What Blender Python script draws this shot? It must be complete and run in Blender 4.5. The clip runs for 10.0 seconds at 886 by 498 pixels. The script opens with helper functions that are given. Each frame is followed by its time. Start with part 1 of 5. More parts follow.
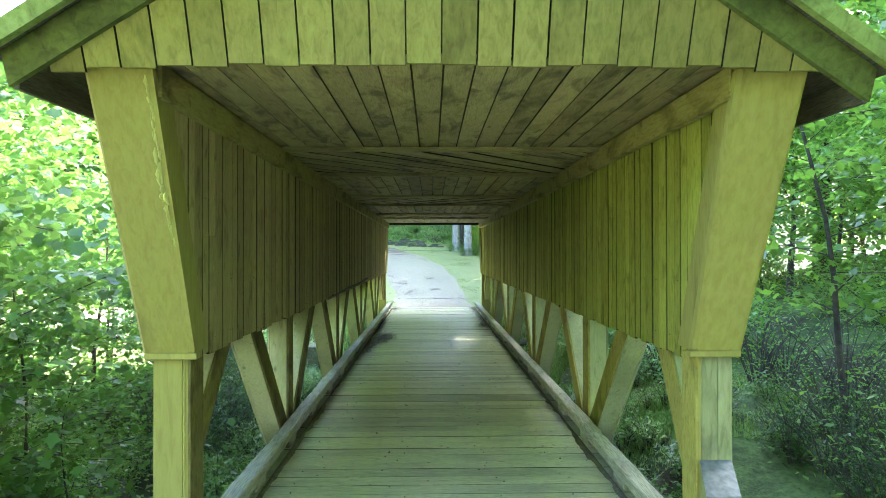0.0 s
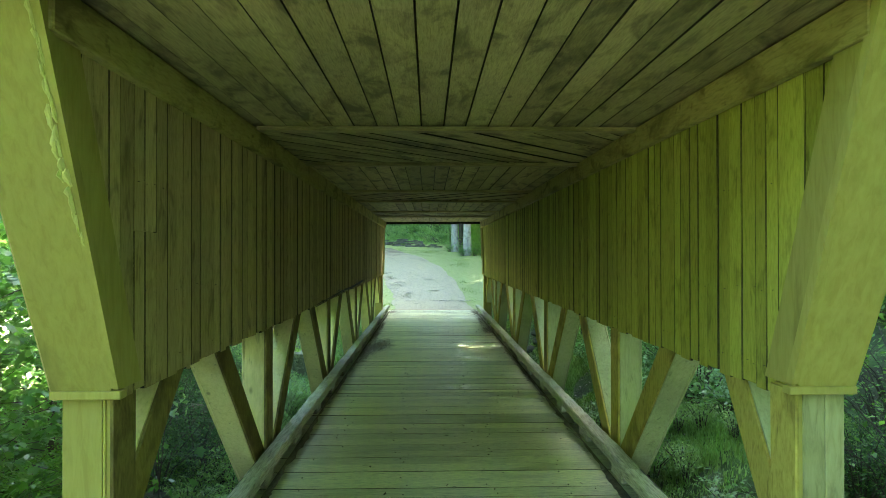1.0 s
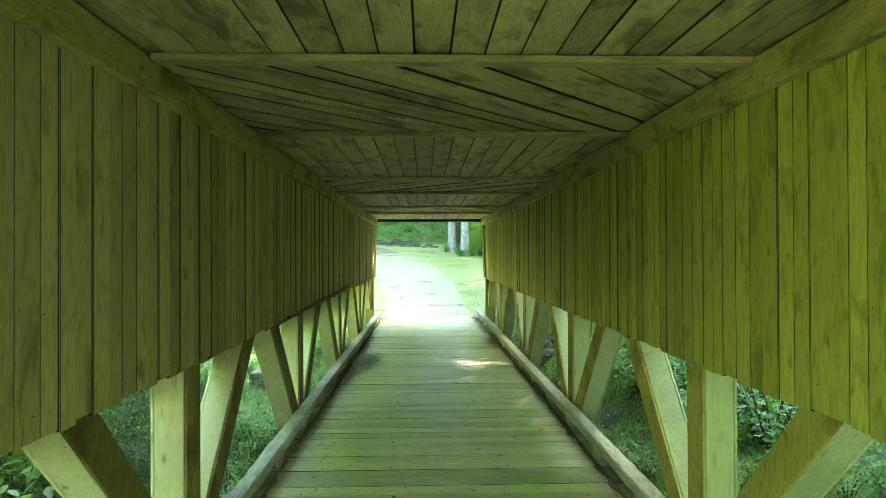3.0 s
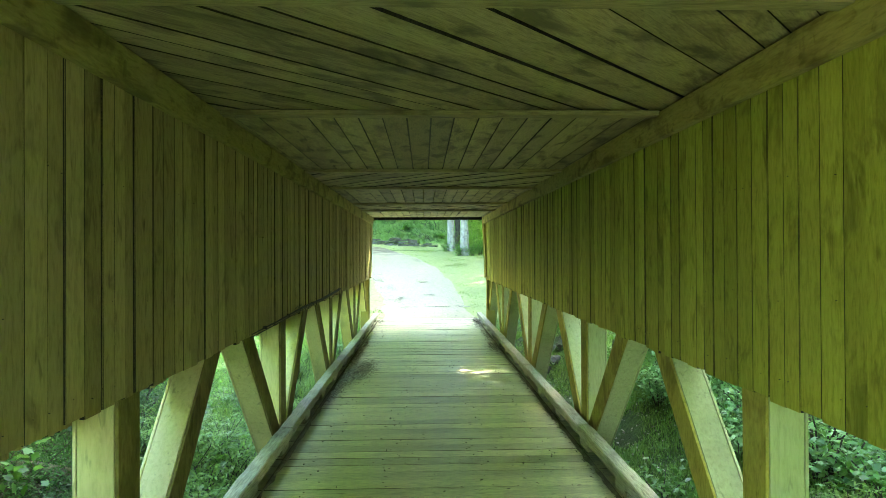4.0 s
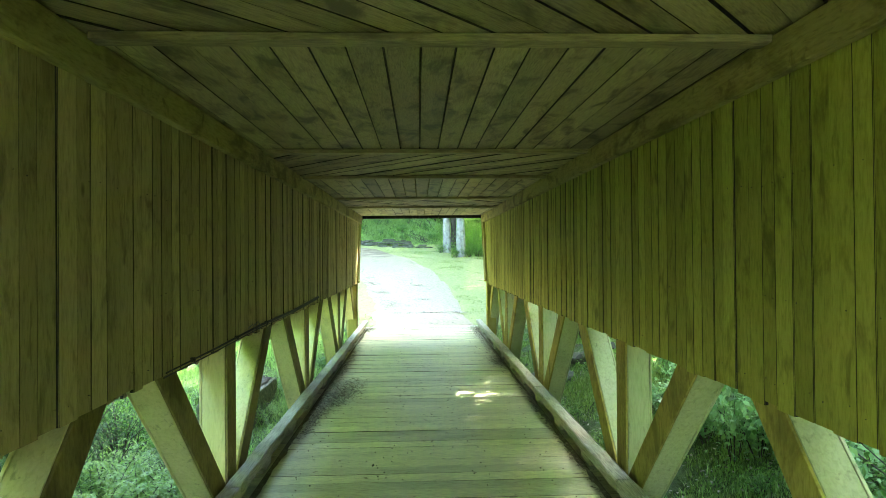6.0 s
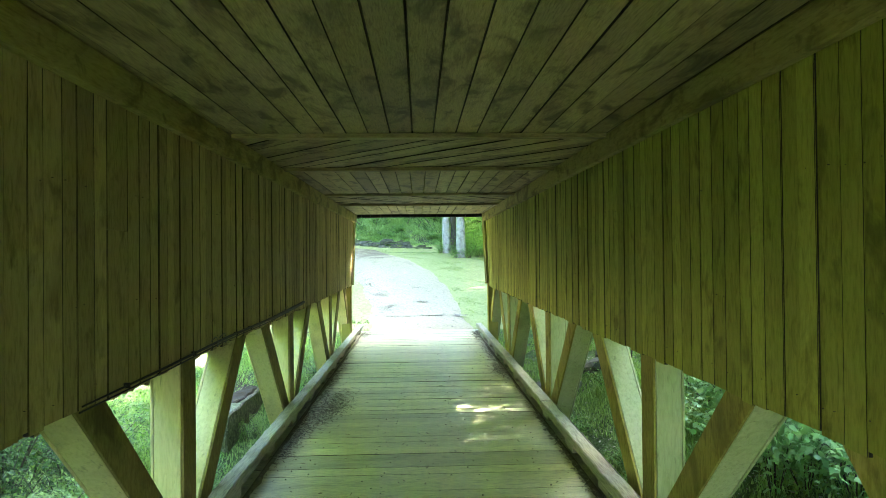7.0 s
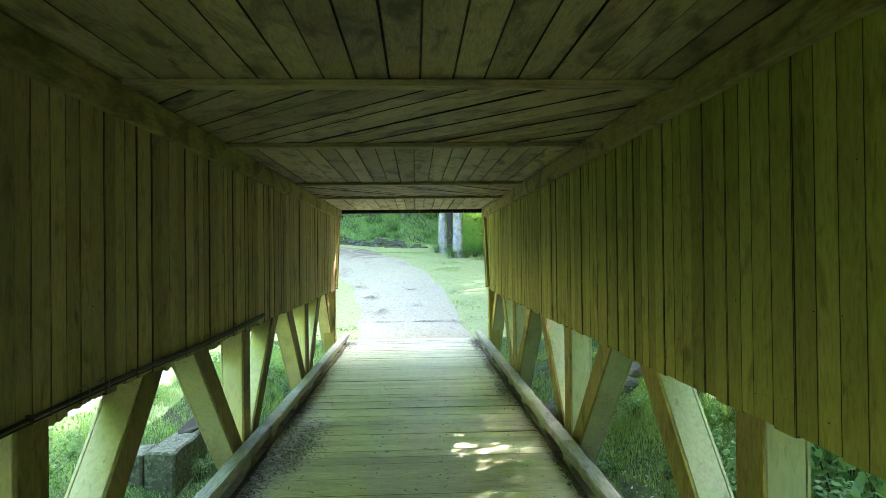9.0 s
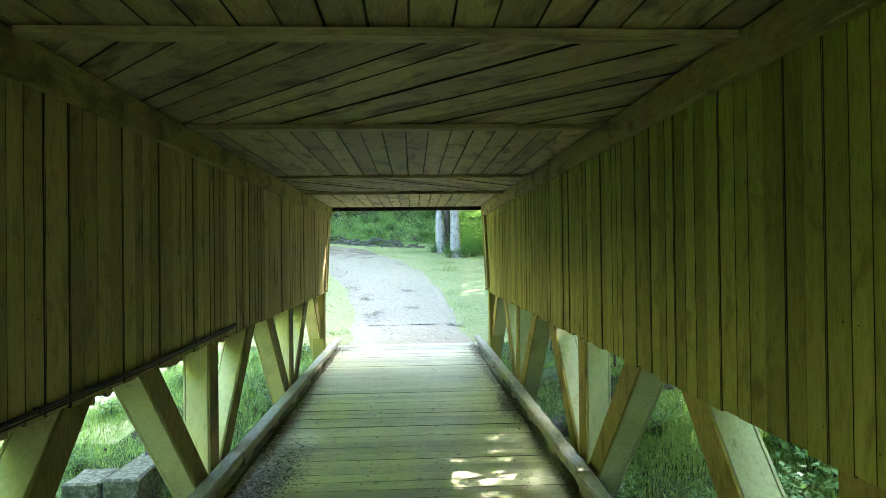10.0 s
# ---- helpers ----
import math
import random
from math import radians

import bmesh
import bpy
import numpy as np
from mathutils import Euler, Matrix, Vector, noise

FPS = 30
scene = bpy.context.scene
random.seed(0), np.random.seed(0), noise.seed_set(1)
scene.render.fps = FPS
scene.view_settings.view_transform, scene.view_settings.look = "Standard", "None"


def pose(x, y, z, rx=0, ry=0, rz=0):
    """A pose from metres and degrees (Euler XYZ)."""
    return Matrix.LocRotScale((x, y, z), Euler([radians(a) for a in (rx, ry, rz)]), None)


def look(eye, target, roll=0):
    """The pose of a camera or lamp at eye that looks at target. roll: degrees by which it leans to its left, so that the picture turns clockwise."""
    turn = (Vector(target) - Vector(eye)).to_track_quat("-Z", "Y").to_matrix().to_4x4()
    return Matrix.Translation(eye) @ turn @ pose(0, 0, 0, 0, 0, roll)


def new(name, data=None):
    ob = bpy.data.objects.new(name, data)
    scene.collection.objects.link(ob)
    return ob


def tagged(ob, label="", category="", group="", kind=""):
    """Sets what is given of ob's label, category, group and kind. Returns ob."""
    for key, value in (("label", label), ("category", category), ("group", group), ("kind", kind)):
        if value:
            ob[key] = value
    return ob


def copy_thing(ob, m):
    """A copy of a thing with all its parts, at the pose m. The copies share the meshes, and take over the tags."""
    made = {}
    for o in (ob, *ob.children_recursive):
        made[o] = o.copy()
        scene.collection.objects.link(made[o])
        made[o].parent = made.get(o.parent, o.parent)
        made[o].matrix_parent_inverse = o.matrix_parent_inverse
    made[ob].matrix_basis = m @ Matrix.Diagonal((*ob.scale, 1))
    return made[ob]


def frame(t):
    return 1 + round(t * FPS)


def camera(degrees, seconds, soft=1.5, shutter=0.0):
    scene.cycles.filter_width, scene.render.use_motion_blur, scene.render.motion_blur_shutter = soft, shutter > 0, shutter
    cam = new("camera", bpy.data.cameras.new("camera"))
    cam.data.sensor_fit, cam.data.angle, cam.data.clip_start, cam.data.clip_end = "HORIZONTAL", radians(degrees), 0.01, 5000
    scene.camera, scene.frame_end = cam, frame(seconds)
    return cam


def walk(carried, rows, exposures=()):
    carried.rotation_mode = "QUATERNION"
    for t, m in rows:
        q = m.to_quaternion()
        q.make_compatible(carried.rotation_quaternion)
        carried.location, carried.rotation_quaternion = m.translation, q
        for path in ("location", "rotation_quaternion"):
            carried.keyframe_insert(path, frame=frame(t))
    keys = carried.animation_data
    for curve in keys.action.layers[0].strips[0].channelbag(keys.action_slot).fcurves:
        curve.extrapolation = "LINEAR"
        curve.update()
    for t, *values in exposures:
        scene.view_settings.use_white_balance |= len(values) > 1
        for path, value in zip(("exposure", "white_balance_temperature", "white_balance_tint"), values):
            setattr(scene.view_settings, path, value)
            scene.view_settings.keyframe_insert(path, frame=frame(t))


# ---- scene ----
cam = camera(72.0, 10.0, soft=0.45)
PATH = [
    (0, (-0.114, 0.293, 2.031), (-0.075, 2.292, 2.044), -0.1),
    (0.5, (-0.139, 0.825, 2.036), (-0.096, 2.824, 2.05), -0.1),
    (1, (-0.169, 1.336, 2.037), (-0.122, 3.336, 2.051), -0.1),
    (1.5, (-0.18, 1.837, 2.042), (-0.127, 3.836, 2.055), -0.1),
    (2, (-0.189, 2.335, 2.042), (-0.133, 4.334, 2.056), -0.2),
    (2.5, (-0.189, 2.801, 2.044), (-0.129, 4.8, 2.059), -0.2),
    (4, (-0.149, 4.074, 2.07), (-0.085, 6.073, 2.081), -0.3),
    (4.5, (-0.139, 4.476, 2.073), (-0.073, 6.475, 2.083), -0.35),
    (5, (-0.133, 4.879, 2.074), (-0.061, 6.878, 2.084), -0.4),
    (5.5, (-0.128, 5.271, 2.074), (-0.049, 7.269, 2.087), -0.5),
    (7, (-0.037, 6.469, 2.07), (0.042, 8.468, 2.088), -0.6),
    (7.5, (-0.023, 6.876, 2.077), (0.062, 8.874, 2.096), -0.65),
    (8, (-0.01, 7.286, 2.086), (0.079, 9.284, 2.102), -0.7),
    (8.5, (0.018, 7.702, 2.091), (0.111, 9.7, 2.106), -0.7),
    (9, (0.058, 8.121, 2.088), (0.148, 10.119, 2.104), -0.65),
    (9.5, (0.085, 8.541, 2.09), (0.177, 10.539, 2.105), -0.65),
    (10, (0.101, 8.969, 2.104), (0.2, 10.967, 2.118), -0.7),
]
EXPOSURE = [(0.0, 4.6, 5550, 24), (0.5, 4.34, 5750, 15), (1.0, 4.19, 5880, 5), (1.6, 4.31, 6200, -5), (2.5, 4.96, 6200, 4), (4.0, 5.09, 6100, 6), (5.5, 5.15, 6050, 10), (7.0, 5.03, 5850, 16), (10.0, 4.73, 5650, 23)]
walk(cam, [(t, look(eye, target, roll)) for t, eye, target, roll in PATH], EXPOSURE)

# ---- light ----
SUN_AZ, SUN_EL = 50.0, 37.0          # degrees to the right of straight ahead, and above the horizon
world = bpy.data.worlds.new("sky")
scene.world = world
world.use_nodes = True
wn = world.node_tree.nodes
sky = wn.new("ShaderNodeTexSky")
sky.sky_type = "NISHITA"
sky.sun_disc = False
sky.dust_density = 3.0
sky.sun_elevation = radians(SUN_EL)
sky.sun_rotation = radians(SUN_AZ)
wn["Background"].inputs["Strength"].default_value = 0.125
world.node_tree.links.new(sky.outputs["Color"], wn["Background"].inputs["Color"])
sun = new("sun", bpy.data.lights.new("sun", "SUN"))
sun.data.energy, sun.data.angle, sun.data.color = 5.0, radians(0.6), (1.0, 0.93, 0.8)
to_sun = Vector((math.sin(radians(SUN_AZ)) * math.cos(radians(SUN_EL)), math.cos(radians(SUN_AZ)) * math.cos(radians(SUN_EL)), math.sin(radians(SUN_EL))))
sun.rotation_euler = to_sun.to_track_quat("Z", "Y").to_euler()
sun.location = (20, 20, 30)


# ---- materials ----
def material(name, rough=0.8, metal=0.0):
    m = bpy.data.materials.new(name)
    m.use_nodes = True
    b = m.node_tree.nodes["Principled BSDF"]
    b.inputs["Roughness"].default_value, b.inputs["Metallic"].default_value = rough, metal
    b.inputs["Specular IOR Level"].default_value = 0.3
    return m, m.node_tree.nodes, m.node_tree.links, b


def ramp(nodes, stops):
    r = nodes.new("ShaderNodeValToRGB")
    while len(r.color_ramp.elements) < len(stops):
        r.color_ramp.elements.new(0.5)
    for e, (p, c) in zip(r.color_ramp.elements, stops):
        e.position, e.color = p, (*c, 1.0) if len(c) == 3 else c
    return r


def noise_at(nodes, links, vec, scale, detail=4.0, rough=0.55, distort=0.0):
    n = nodes.new("ShaderNodeTexNoise")
    n.inputs["Scale"].default_value, n.inputs["Detail"].default_value = scale, detail
    n.inputs["Roughness"].default_value, n.inputs["Distortion"].default_value = rough, distort
    links.new(vec, n.inputs["Vector"])
    return n.outputs["Fac"]


def mixed(nodes, links, fac, a, b, mode="MIX"):
    """A colour mix; fac, a and b are sockets or values."""
    n = nodes.new("ShaderNodeMix")
    n.data_type, n.blend_type = "RGBA", mode
    for sock, v in ((n.inputs[0], fac), (n.inputs[6], a), (n.inputs[7], b)):
        if isinstance(v, bpy.types.NodeSocket):
            links.new(v, sock)
        elif isinstance(v, tuple):
            sock.default_value = (*v, 1.0)
        else:
            sock.default_value = v
    return n.outputs[2]


def math_node(nodes, links, op, a, b=0.0, clamp=False):
    n = nodes.new("ShaderNodeMath")
    n.operation, n.use_clamp = op, clamp
    for sock, v in ((n.inputs[0], a), (n.inputs[1], b)):
        if isinstance(v, bpy.types.NodeSocket):
            links.new(v, sock)
        else:
            sock.default_value = v
    return n.outputs[0]


def wood(name, pale, mid, dark, grain, stain=0.35, rough=0.75, island=False, spread=0.35, bump=0.25, blot_scale=2.6, blot_from=0.5, turn=0.0, streak=0.55, gloss=0.3, specks=False):
    """Timber or painted boards: grain is the stretch of the pattern along x, y and z; mildew and knots darken it in patches."""
    m, n, l, b = material(name, rough)
    b.inputs["Specular IOR Level"].default_value = gloss
    geo = n.new("ShaderNodeNewGeometry")
    info = n.new("ShaderNodeObjectInfo")
    rnd = geo.outputs["Random Per Island"] if island else info.outputs["Random"]
    off = n.new("ShaderNodeVectorMath")
    off.operation = "MULTIPLY_ADD"
    rot = n.new("ShaderNodeVectorRotate")
    rot.rotation_type = "Z_AXIS"
    rot.inputs["Angle"].default_value = radians(turn)
    l.new(geo.outputs["Position"], rot.inputs["Vector"])
    l.new(rot.outputs[0], off.inputs[0])
    off.inputs[1].default_value = grain
    comb = n.new("ShaderNodeCombineXYZ")
    shift = math_node(n, l, "MULTIPLY", rnd, 37.0)
    for i in range(3):
        l.new(shift, comb.inputs[i])
    l.new(comb.outputs[0], off.inputs[2])
    fine = noise_at(n, l, off.outputs[0], 9.0, 6.0, 0.65, 0.6)
    wide = n.new("ShaderNodeVectorMath")
    wide.operation = "MULTIPLY_ADD"
    wide.inputs[1].default_value = [(g / max(grain)) ** 0.4 for g in grain]
    l.new(rot.outputs[0], wide.inputs[0])
    l.new(comb.outputs[0], wide.inputs[2])
    blot = noise_at(n, l, wide.outputs[0], blot_scale, 5.0, 0.6, 0.6)
    knots = n.new("ShaderNodeTexVoronoi")
    knots.inputs["Scale"].default_value = 2.4
    l.new(wide.outputs[0], knots.inputs["Vector"])
    base = ramp(n, [(0.33, dark), (0.5, mid), (0.66, pale)])
    l.new(fine, base.inputs[0])
    thin = n.new("ShaderNodeVectorMath")
    thin.operation = "SCALE"
    thin.inputs["Scale"].default_value = 2.3
    l.new(off.outputs[0], thin.inputs[0])
    lines = ramp(n, [(0.56, (0, 0, 0)), (0.70, (1, 1, 1))])
    l.new(noise_at(n, l, thin.outputs[0], 2.6, 3.0, 0.5, 0.9), lines.inputs[0])
    streaked = mixed(n, l, math_node(n, l, "MULTIPLY", lines.outputs[0], streak), base.outputs[0], tuple(c * 0.75 for c in dark))
    st = ramp(n, [(blot_from, (0, 0, 0)), (blot_from + 0.16, (1, 1, 1))])
    l.new(blot, st.inputs[0])
    col = mixed(n, l, math_node(n, l, "MULTIPLY", st.outputs[0], stain), streaked, tuple(c * 0.28 for c in mid))
    kn = ramp(n, [(0.02, (1, 1, 1)), (0.055, (0, 0, 0))])
    l.new(knots.outputs["Distance"], kn.inputs[0])
    col = mixed(n, l, math_node(n, l, "MULTIPLY", kn.outputs[0], 0.7), col, tuple(c * 0.3 for c in dark))
    if specks:                   # small smudges, drawn out upwards
        long = n.new("ShaderNodeVectorMath")
        long.operation = "MULTIPLY"
        long.inputs[1].default_value = (1.0, 1.0, 0.45)
        l.new(wide.outputs[0], long.inputs[0])
        sm = ramp(n, [(0.62, (0, 0, 0)), (0.72, (1, 1, 1))])
        l.new(noise_at(n, l, long.outputs[0], 17.0, 3.0, 0.6, 0.4), sm.inputs[0])
        col = mixed(n, l, math_node(n, l, "MULTIPLY", sm.outputs[0], 0.55), col, tuple(c * 0.4 for c in dark))
    hsv = n.new("ShaderNodeHueSaturation")
    l.new(col, hsv.inputs["Color"])
    l.new(math_node(n, l, "ADD", math_node(n, l, "MULTIPLY", rnd, spread), 1.0 - spread / 2), hsv.inputs["Value"])
    l.new(hsv.outputs[0], b.inputs["Base Color"])
    bp = n.new("ShaderNodeBump")
    bp.inputs["Strength"].default_value, bp.inputs["Distance"].default_value = bump, 0.01
    l.new(fine, bp.inputs["Height"])
    l.new(bp.outputs[0], b.inputs["Normal"])
    return m


# Paint differs by side: the right wall's green leaf light is in its colour.
worn_paint = wood("weathered_board_paint", (0.46, 0.368, 0.155), (0.415, 0.33, 0.136), (0.31, 0.244, 0.097), (6, 6, 1.1), 0.65, bump=0.15, spread=0.45, blot_scale=5.5, blot_from=0.55, streak=0.18, gloss=0.08, specks=True)
green_cast_paint = wood("green_cast_board_paint", (0.39, 0.372, 0.064), (0.345, 0.33, 0.053), (0.255, 0.245, 0.038), (6, 6, 1.1), 0.65, bump=0.15, spread=0.45, blot_scale=5.5, blot_from=0.55, streak=0.18, gloss=0.08, specks=True)
fascia_paint = wood("stained_fascia_paint", (0.40, 0.338, 0.11), (0.355, 0.298, 0.095), (0.26, 0.215, 0.064), (6, 1.1, 6), 0.7, bump=0.15, spread=0.2, blot_scale=4.0, blot_from=0.48, streak=0.2, gloss=0.08, specks=True)
WALL_PAINT = {-1: worn_paint, 1: green_cast_paint}
# Truss paints carry the light of each side: warm left, cool skylight right.
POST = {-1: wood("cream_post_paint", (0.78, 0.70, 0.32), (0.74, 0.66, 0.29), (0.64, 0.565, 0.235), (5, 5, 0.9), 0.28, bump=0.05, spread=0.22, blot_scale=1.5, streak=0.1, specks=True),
        1: wood("skylit_post_paint", (0.50, 0.505, 0.26), (0.455, 0.465, 0.23), (0.37, 0.385, 0.18), (5, 5, 0.9), 0.32, bump=0.05, spread=0.3, blot_scale=1.4, streak=0.12, specks=True)}
# Inner boards: left darkened as shaded, right brightened as lit from across.
INNER = {-1: wood("shaded_inner_board", (0.25, 0.205, 0.062), (0.21, 0.17, 0.05), (0.15, 0.12, 0.034), (5, 5, 1.5), 0.7, bump=0.06, spread=0.3, blot_scale=3.0, streak=0.05, gloss=0.1, specks=True),
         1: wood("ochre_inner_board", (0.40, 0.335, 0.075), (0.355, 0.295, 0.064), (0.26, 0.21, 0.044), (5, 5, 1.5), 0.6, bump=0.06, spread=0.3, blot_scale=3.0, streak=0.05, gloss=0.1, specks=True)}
portal_paint = wood("painted_portal", (0.36, 0.312, 0.08), (0.335, 0.288, 0.07), (0.295, 0.25, 0.058), (3, 3, 0.5), 0.45, bump=0.05, spread=0.25, blot_from=0.55, blot_scale=1.9, streak=0.2, gloss=0.15)
base_paint = wood("greyed_post_paint", (0.37, 0.355, 0.16), (0.33, 0.315, 0.135), (0.24, 0.23, 0.09), (3, 3, 0.6), 0.6, bump=0.06, spread=0.25, blot_scale=2.2, blot_from=0.5, streak=0.35)
gable_paint = wood("grimy_gable_paint", (0.29, 0.26, 0.075), (0.255, 0.228, 0.064), (0.19, 0.17, 0.045), (3, 3, 0.7), 0.6, bump=0.06, spread=0.3, blot_from=0.52, blot_scale=2.4, streak=0.2, gloss=0.15)
rake_paint = wood("mossy_rake_paint", (0.17, 0.20, 0.05), (0.135, 0.16, 0.038), (0.085, 0.10, 0.024), (2, 2, 2), 0.6, bump=0.05, spread=0.15, blot_scale=1.6, streak=0.1)
# Moss on the roof's edge, brightened in colour as if lit.
moss_edge = wood("lit_moss_edge", (0.34, 0.42, 0.13), (0.29, 0.36, 0.10), (0.19, 0.23, 0.06), (2, 2, 2), 0.5, bump=0.15, spread=0.2, blot_scale=3.0, streak=0.1)
CEIL = (0.41, 0.338, 0.145), (0.345, 0.282, 0.12), (0.245, 0.196, 0.082)
ceil_wood = wood("ceiling_board", *CEIL, (12, 1.3, 12), 0.85, island=True, spread=0.5, bump=0.12, blot_scale=5.0, blot_from=0.49)
ceil_diag_a = wood("ceiling_board_diagonal", *CEIL, (12, 1.3, 12), 0.85, island=True, spread=0.5, bump=0.12, blot_scale=5.0, blot_from=0.49, turn=45)
ceil_diag_b = wood("ceiling_board_diagonal", *CEIL, (12, 1.3, 12), 0.85, island=True, spread=0.5, bump=0.12, blot_scale=5.0, blot_from=0.49, turn=-45)
ceil_batten = wood("ceiling_batten", *CEIL, (1.3, 12, 12), 0.7, island=True, spread=0.3, blot_scale=4.0, blot_from=0.5)
deck_wood = wood("deck_plank", (0.72, 0.70, 0.395), (0.62, 0.60, 0.335), (0.28, 0.27, 0.15), (1.2, 16, 14), 0.4, 0.28, spread=0.45, bump=0.3)
deck_wood.node_tree.nodes["Principled BSDF"].inputs["Specular IOR Level"].default_value = 0.5
kerb_wood = wood("weathered_kerb", (0.48, 0.45, 0.31), (0.38, 0.355, 0.245), (0.17, 0.155, 0.10), (11, 0.8, 10), 0.55, 0.7, bump=0.3)
log_wood = wood("old_log", (0.20, 0.17, 0.11), (0.13, 0.11, 0.07), (0.05, 0.04, 0.03), (3, 14, 14), 0.6, 0.9, bump=0.8)
stringer_wood = wood("dark_beam", (0.16, 0.14, 0.10), (0.11, 0.10, 0.07), (0.05, 0.05, 0.03), (14, 1.2, 14), 0.5, 0.9)


raw_edge = wood("raw_dirty_edge", (0.05, 0.045, 0.025), (0.03, 0.027, 0.015), (0.012, 0.01, 0.006), (10, 10, 1.5), 0.5, 0.95)


def edged(me, mat, axis_i):
    """Gives the faces that look along the axis the dirty bare wood of sawn edges."""
    me.materials.append(mat)
    for p in me.polygons:
        if abs(p.normal[axis_i]) > 0.97:
            p.material_index = 1


def rough_stone(name, stops, scale, rough=0.9, bump=0.5, spots=None):
    m, n, l, b = material(name, rough)
    geo = n.new("ShaderNodeNewGeometry")
    f = noise_at(n, l, geo.outputs["Position"], scale, 8.0, 0.65)
    r = ramp(n, stops)
    l.new(f, r.inputs[0])
    col = r.outputs[0]
    if spots:
        s = noise_at(n, l, geo.outputs["Position"], scale * 2.1, 6.0, 0.6, 0.5)
        q = ramp(n, [(0.52, (0, 0, 0)), (0.58, (1, 1, 1))])
        l.new(s, q.inputs[0])
        col = mixed(n, l, q.outputs[0], col, spots)
    l.new(col, b.inputs["Base Color"])
    bp = n.new("ShaderNodeBump")
    bp.inputs["Strength"].default_value, bp.inputs["Distance"].default_value = bump, 0.03
    l.new(f, bp.inputs["Height"])
    l.new(bp.outputs[0], b.inputs["Normal"])
    return m


def earth_stain(m, colour):
    """Brown earth washed over the far bend of the lane in ragged patches."""
    n, l = m.node_tree.nodes, m.node_tree.links
    b = n["Principled BSDF"]
    old = b.inputs["Base Color"].links[0].from_socket
    geo = n.new("ShaderNodeNewGeometry")
    sep = n.new("ShaderNodeSeparateXYZ")
    l.new(geo.outputs["Position"], sep.inputs[0])
    rise = n.new("ShaderNodeMapRange")
    rise.inputs["From Min"].default_value, rise.inputs["From Max"].default_value = 34.0, 46.0
    l.new(sep.outputs["Y"], rise.inputs["Value"])
    blot = noise_at(n, l, geo.outputs["Position"], 0.9, 7.0, 0.65, 0.5)
    mask = ramp(n, [(0.78, (0, 0, 0)), (1.05, (1, 1, 1))])
    l.new(math_node(n, l, "ADD", blot, math_node(n, l, "MULTIPLY", rise.outputs[0], 0.5)), mask.inputs[0])
    l.new(mixed(n, l, math_node(n, l, "MULTIPLY", mask.outputs[0], 0.85), old, colour), b.inputs["Base Color"])


concrete = rough_stone("lichened_concrete", [(0.3, (0.04, 0.042, 0.022)), (0.5, (0.10, 0.104, 0.055)), (0.75, (0.15, 0.145, 0.085))], 9.0, spots=(0.19, 0.19, 0.11))
rock_mat = rough_stone("field_stone", [(0.3, (0.04, 0.043, 0.03)), (0.6, (0.115, 0.11, 0.085)), (0.8, (0.2, 0.19, 0.155))], 3.0)
slab_mat = rough_stone("mossy_slab", [(0.3, (0.04, 0.045, 0.024)), (0.55, (0.12, 0.118, 0.08)), (0.8, (0.25, 0.235, 0.18))], 6.0)
gravel = rough_stone("gravel_road", [(0.28, (0.13, 0.108, 0.074)), (0.5, (0.31, 0.262, 0.158)), (0.72, (0.44, 0.373, 0.234))], 13.0, bump=0.5)
earth_stain(gravel, (0.13, 0.10, 0.065))
bark_pale = rough_stone("pale_bark", [(0.3, (0.13, 0.12, 0.10)), (0.5, (0.29, 0.27, 0.235)), (0.75, (0.44, 0.42, 0.37))], 4.0, bump=0.8)
bark_dark = rough_stone("dark_bark", [(0.3, (0.03, 0.025, 0.02)), (0.6, (0.09, 0.075, 0.055)), (0.8, (0.15, 0.13, 0.1))], 6.0, bump=0.9)
soil_mat, _n, _l, _b = material("soil_and_grass", 0.95)
_geo = _n.new("ShaderNodeNewGeometry")
_f = noise_at(_n, _l, _geo.outputs["Position"], 0.7, 8.0, 0.6)
_g = noise_at(_n, _l, _geo.outputs["Position"], 14.0, 6.0, 0.7)
_r1 = ramp(_n, [(0.35, (0.05, 0.042, 0.022)), (0.46, (0.06, 0.095, 0.025)), (0.68, (0.14, 0.23, 0.055))])
_l.new(_f, _r1.inputs[0])
_r2 = ramp(_n, [(0.3, (0.45, 0.45, 0.4)), (0.7, (1.2, 1.2, 1.1))])
_l.new(_g, _r2.inputs[0])
_l.new(mixed(_n, _l, 1.0, _r1.outputs[0], _r2.outputs[0], "MULTIPLY"), _b.inputs["Base Color"])
_bp = _n.new("ShaderNodeBump")
_bp.inputs["Strength"].default_value, _bp.inputs["Distance"].default_value = 0.8, 0.06
_l.new(_g, _bp.inputs["Height"])
_l.new(_bp.outputs[0], _b.inputs["Normal"])


def plain(name, colour, rough=0.6, metal=0.0):
    m, n, l, b = material(name, rough, metal)
    geo = n.new("ShaderNodeNewGeometry")
    f = noise_at(n, l, geo.outputs["Position"], 22.0, 5.0)
    r = ramp(n, [(0.3, tuple(c * 0.65 for c in colour)), (0.7, tuple(min(1, c * 1.25) for c in colour))])
    l.new(f, r.inputs[0])
    l.new(r.outputs[0], b.inputs["Base Color"])
    return m


rust = plain("dark_iron", (0.035, 0.028, 0.022), 0.6, 0.4)
grey_metal = plain("grey_sheet", (0.17, 0.18, 0.155), 0.5, 0.3)


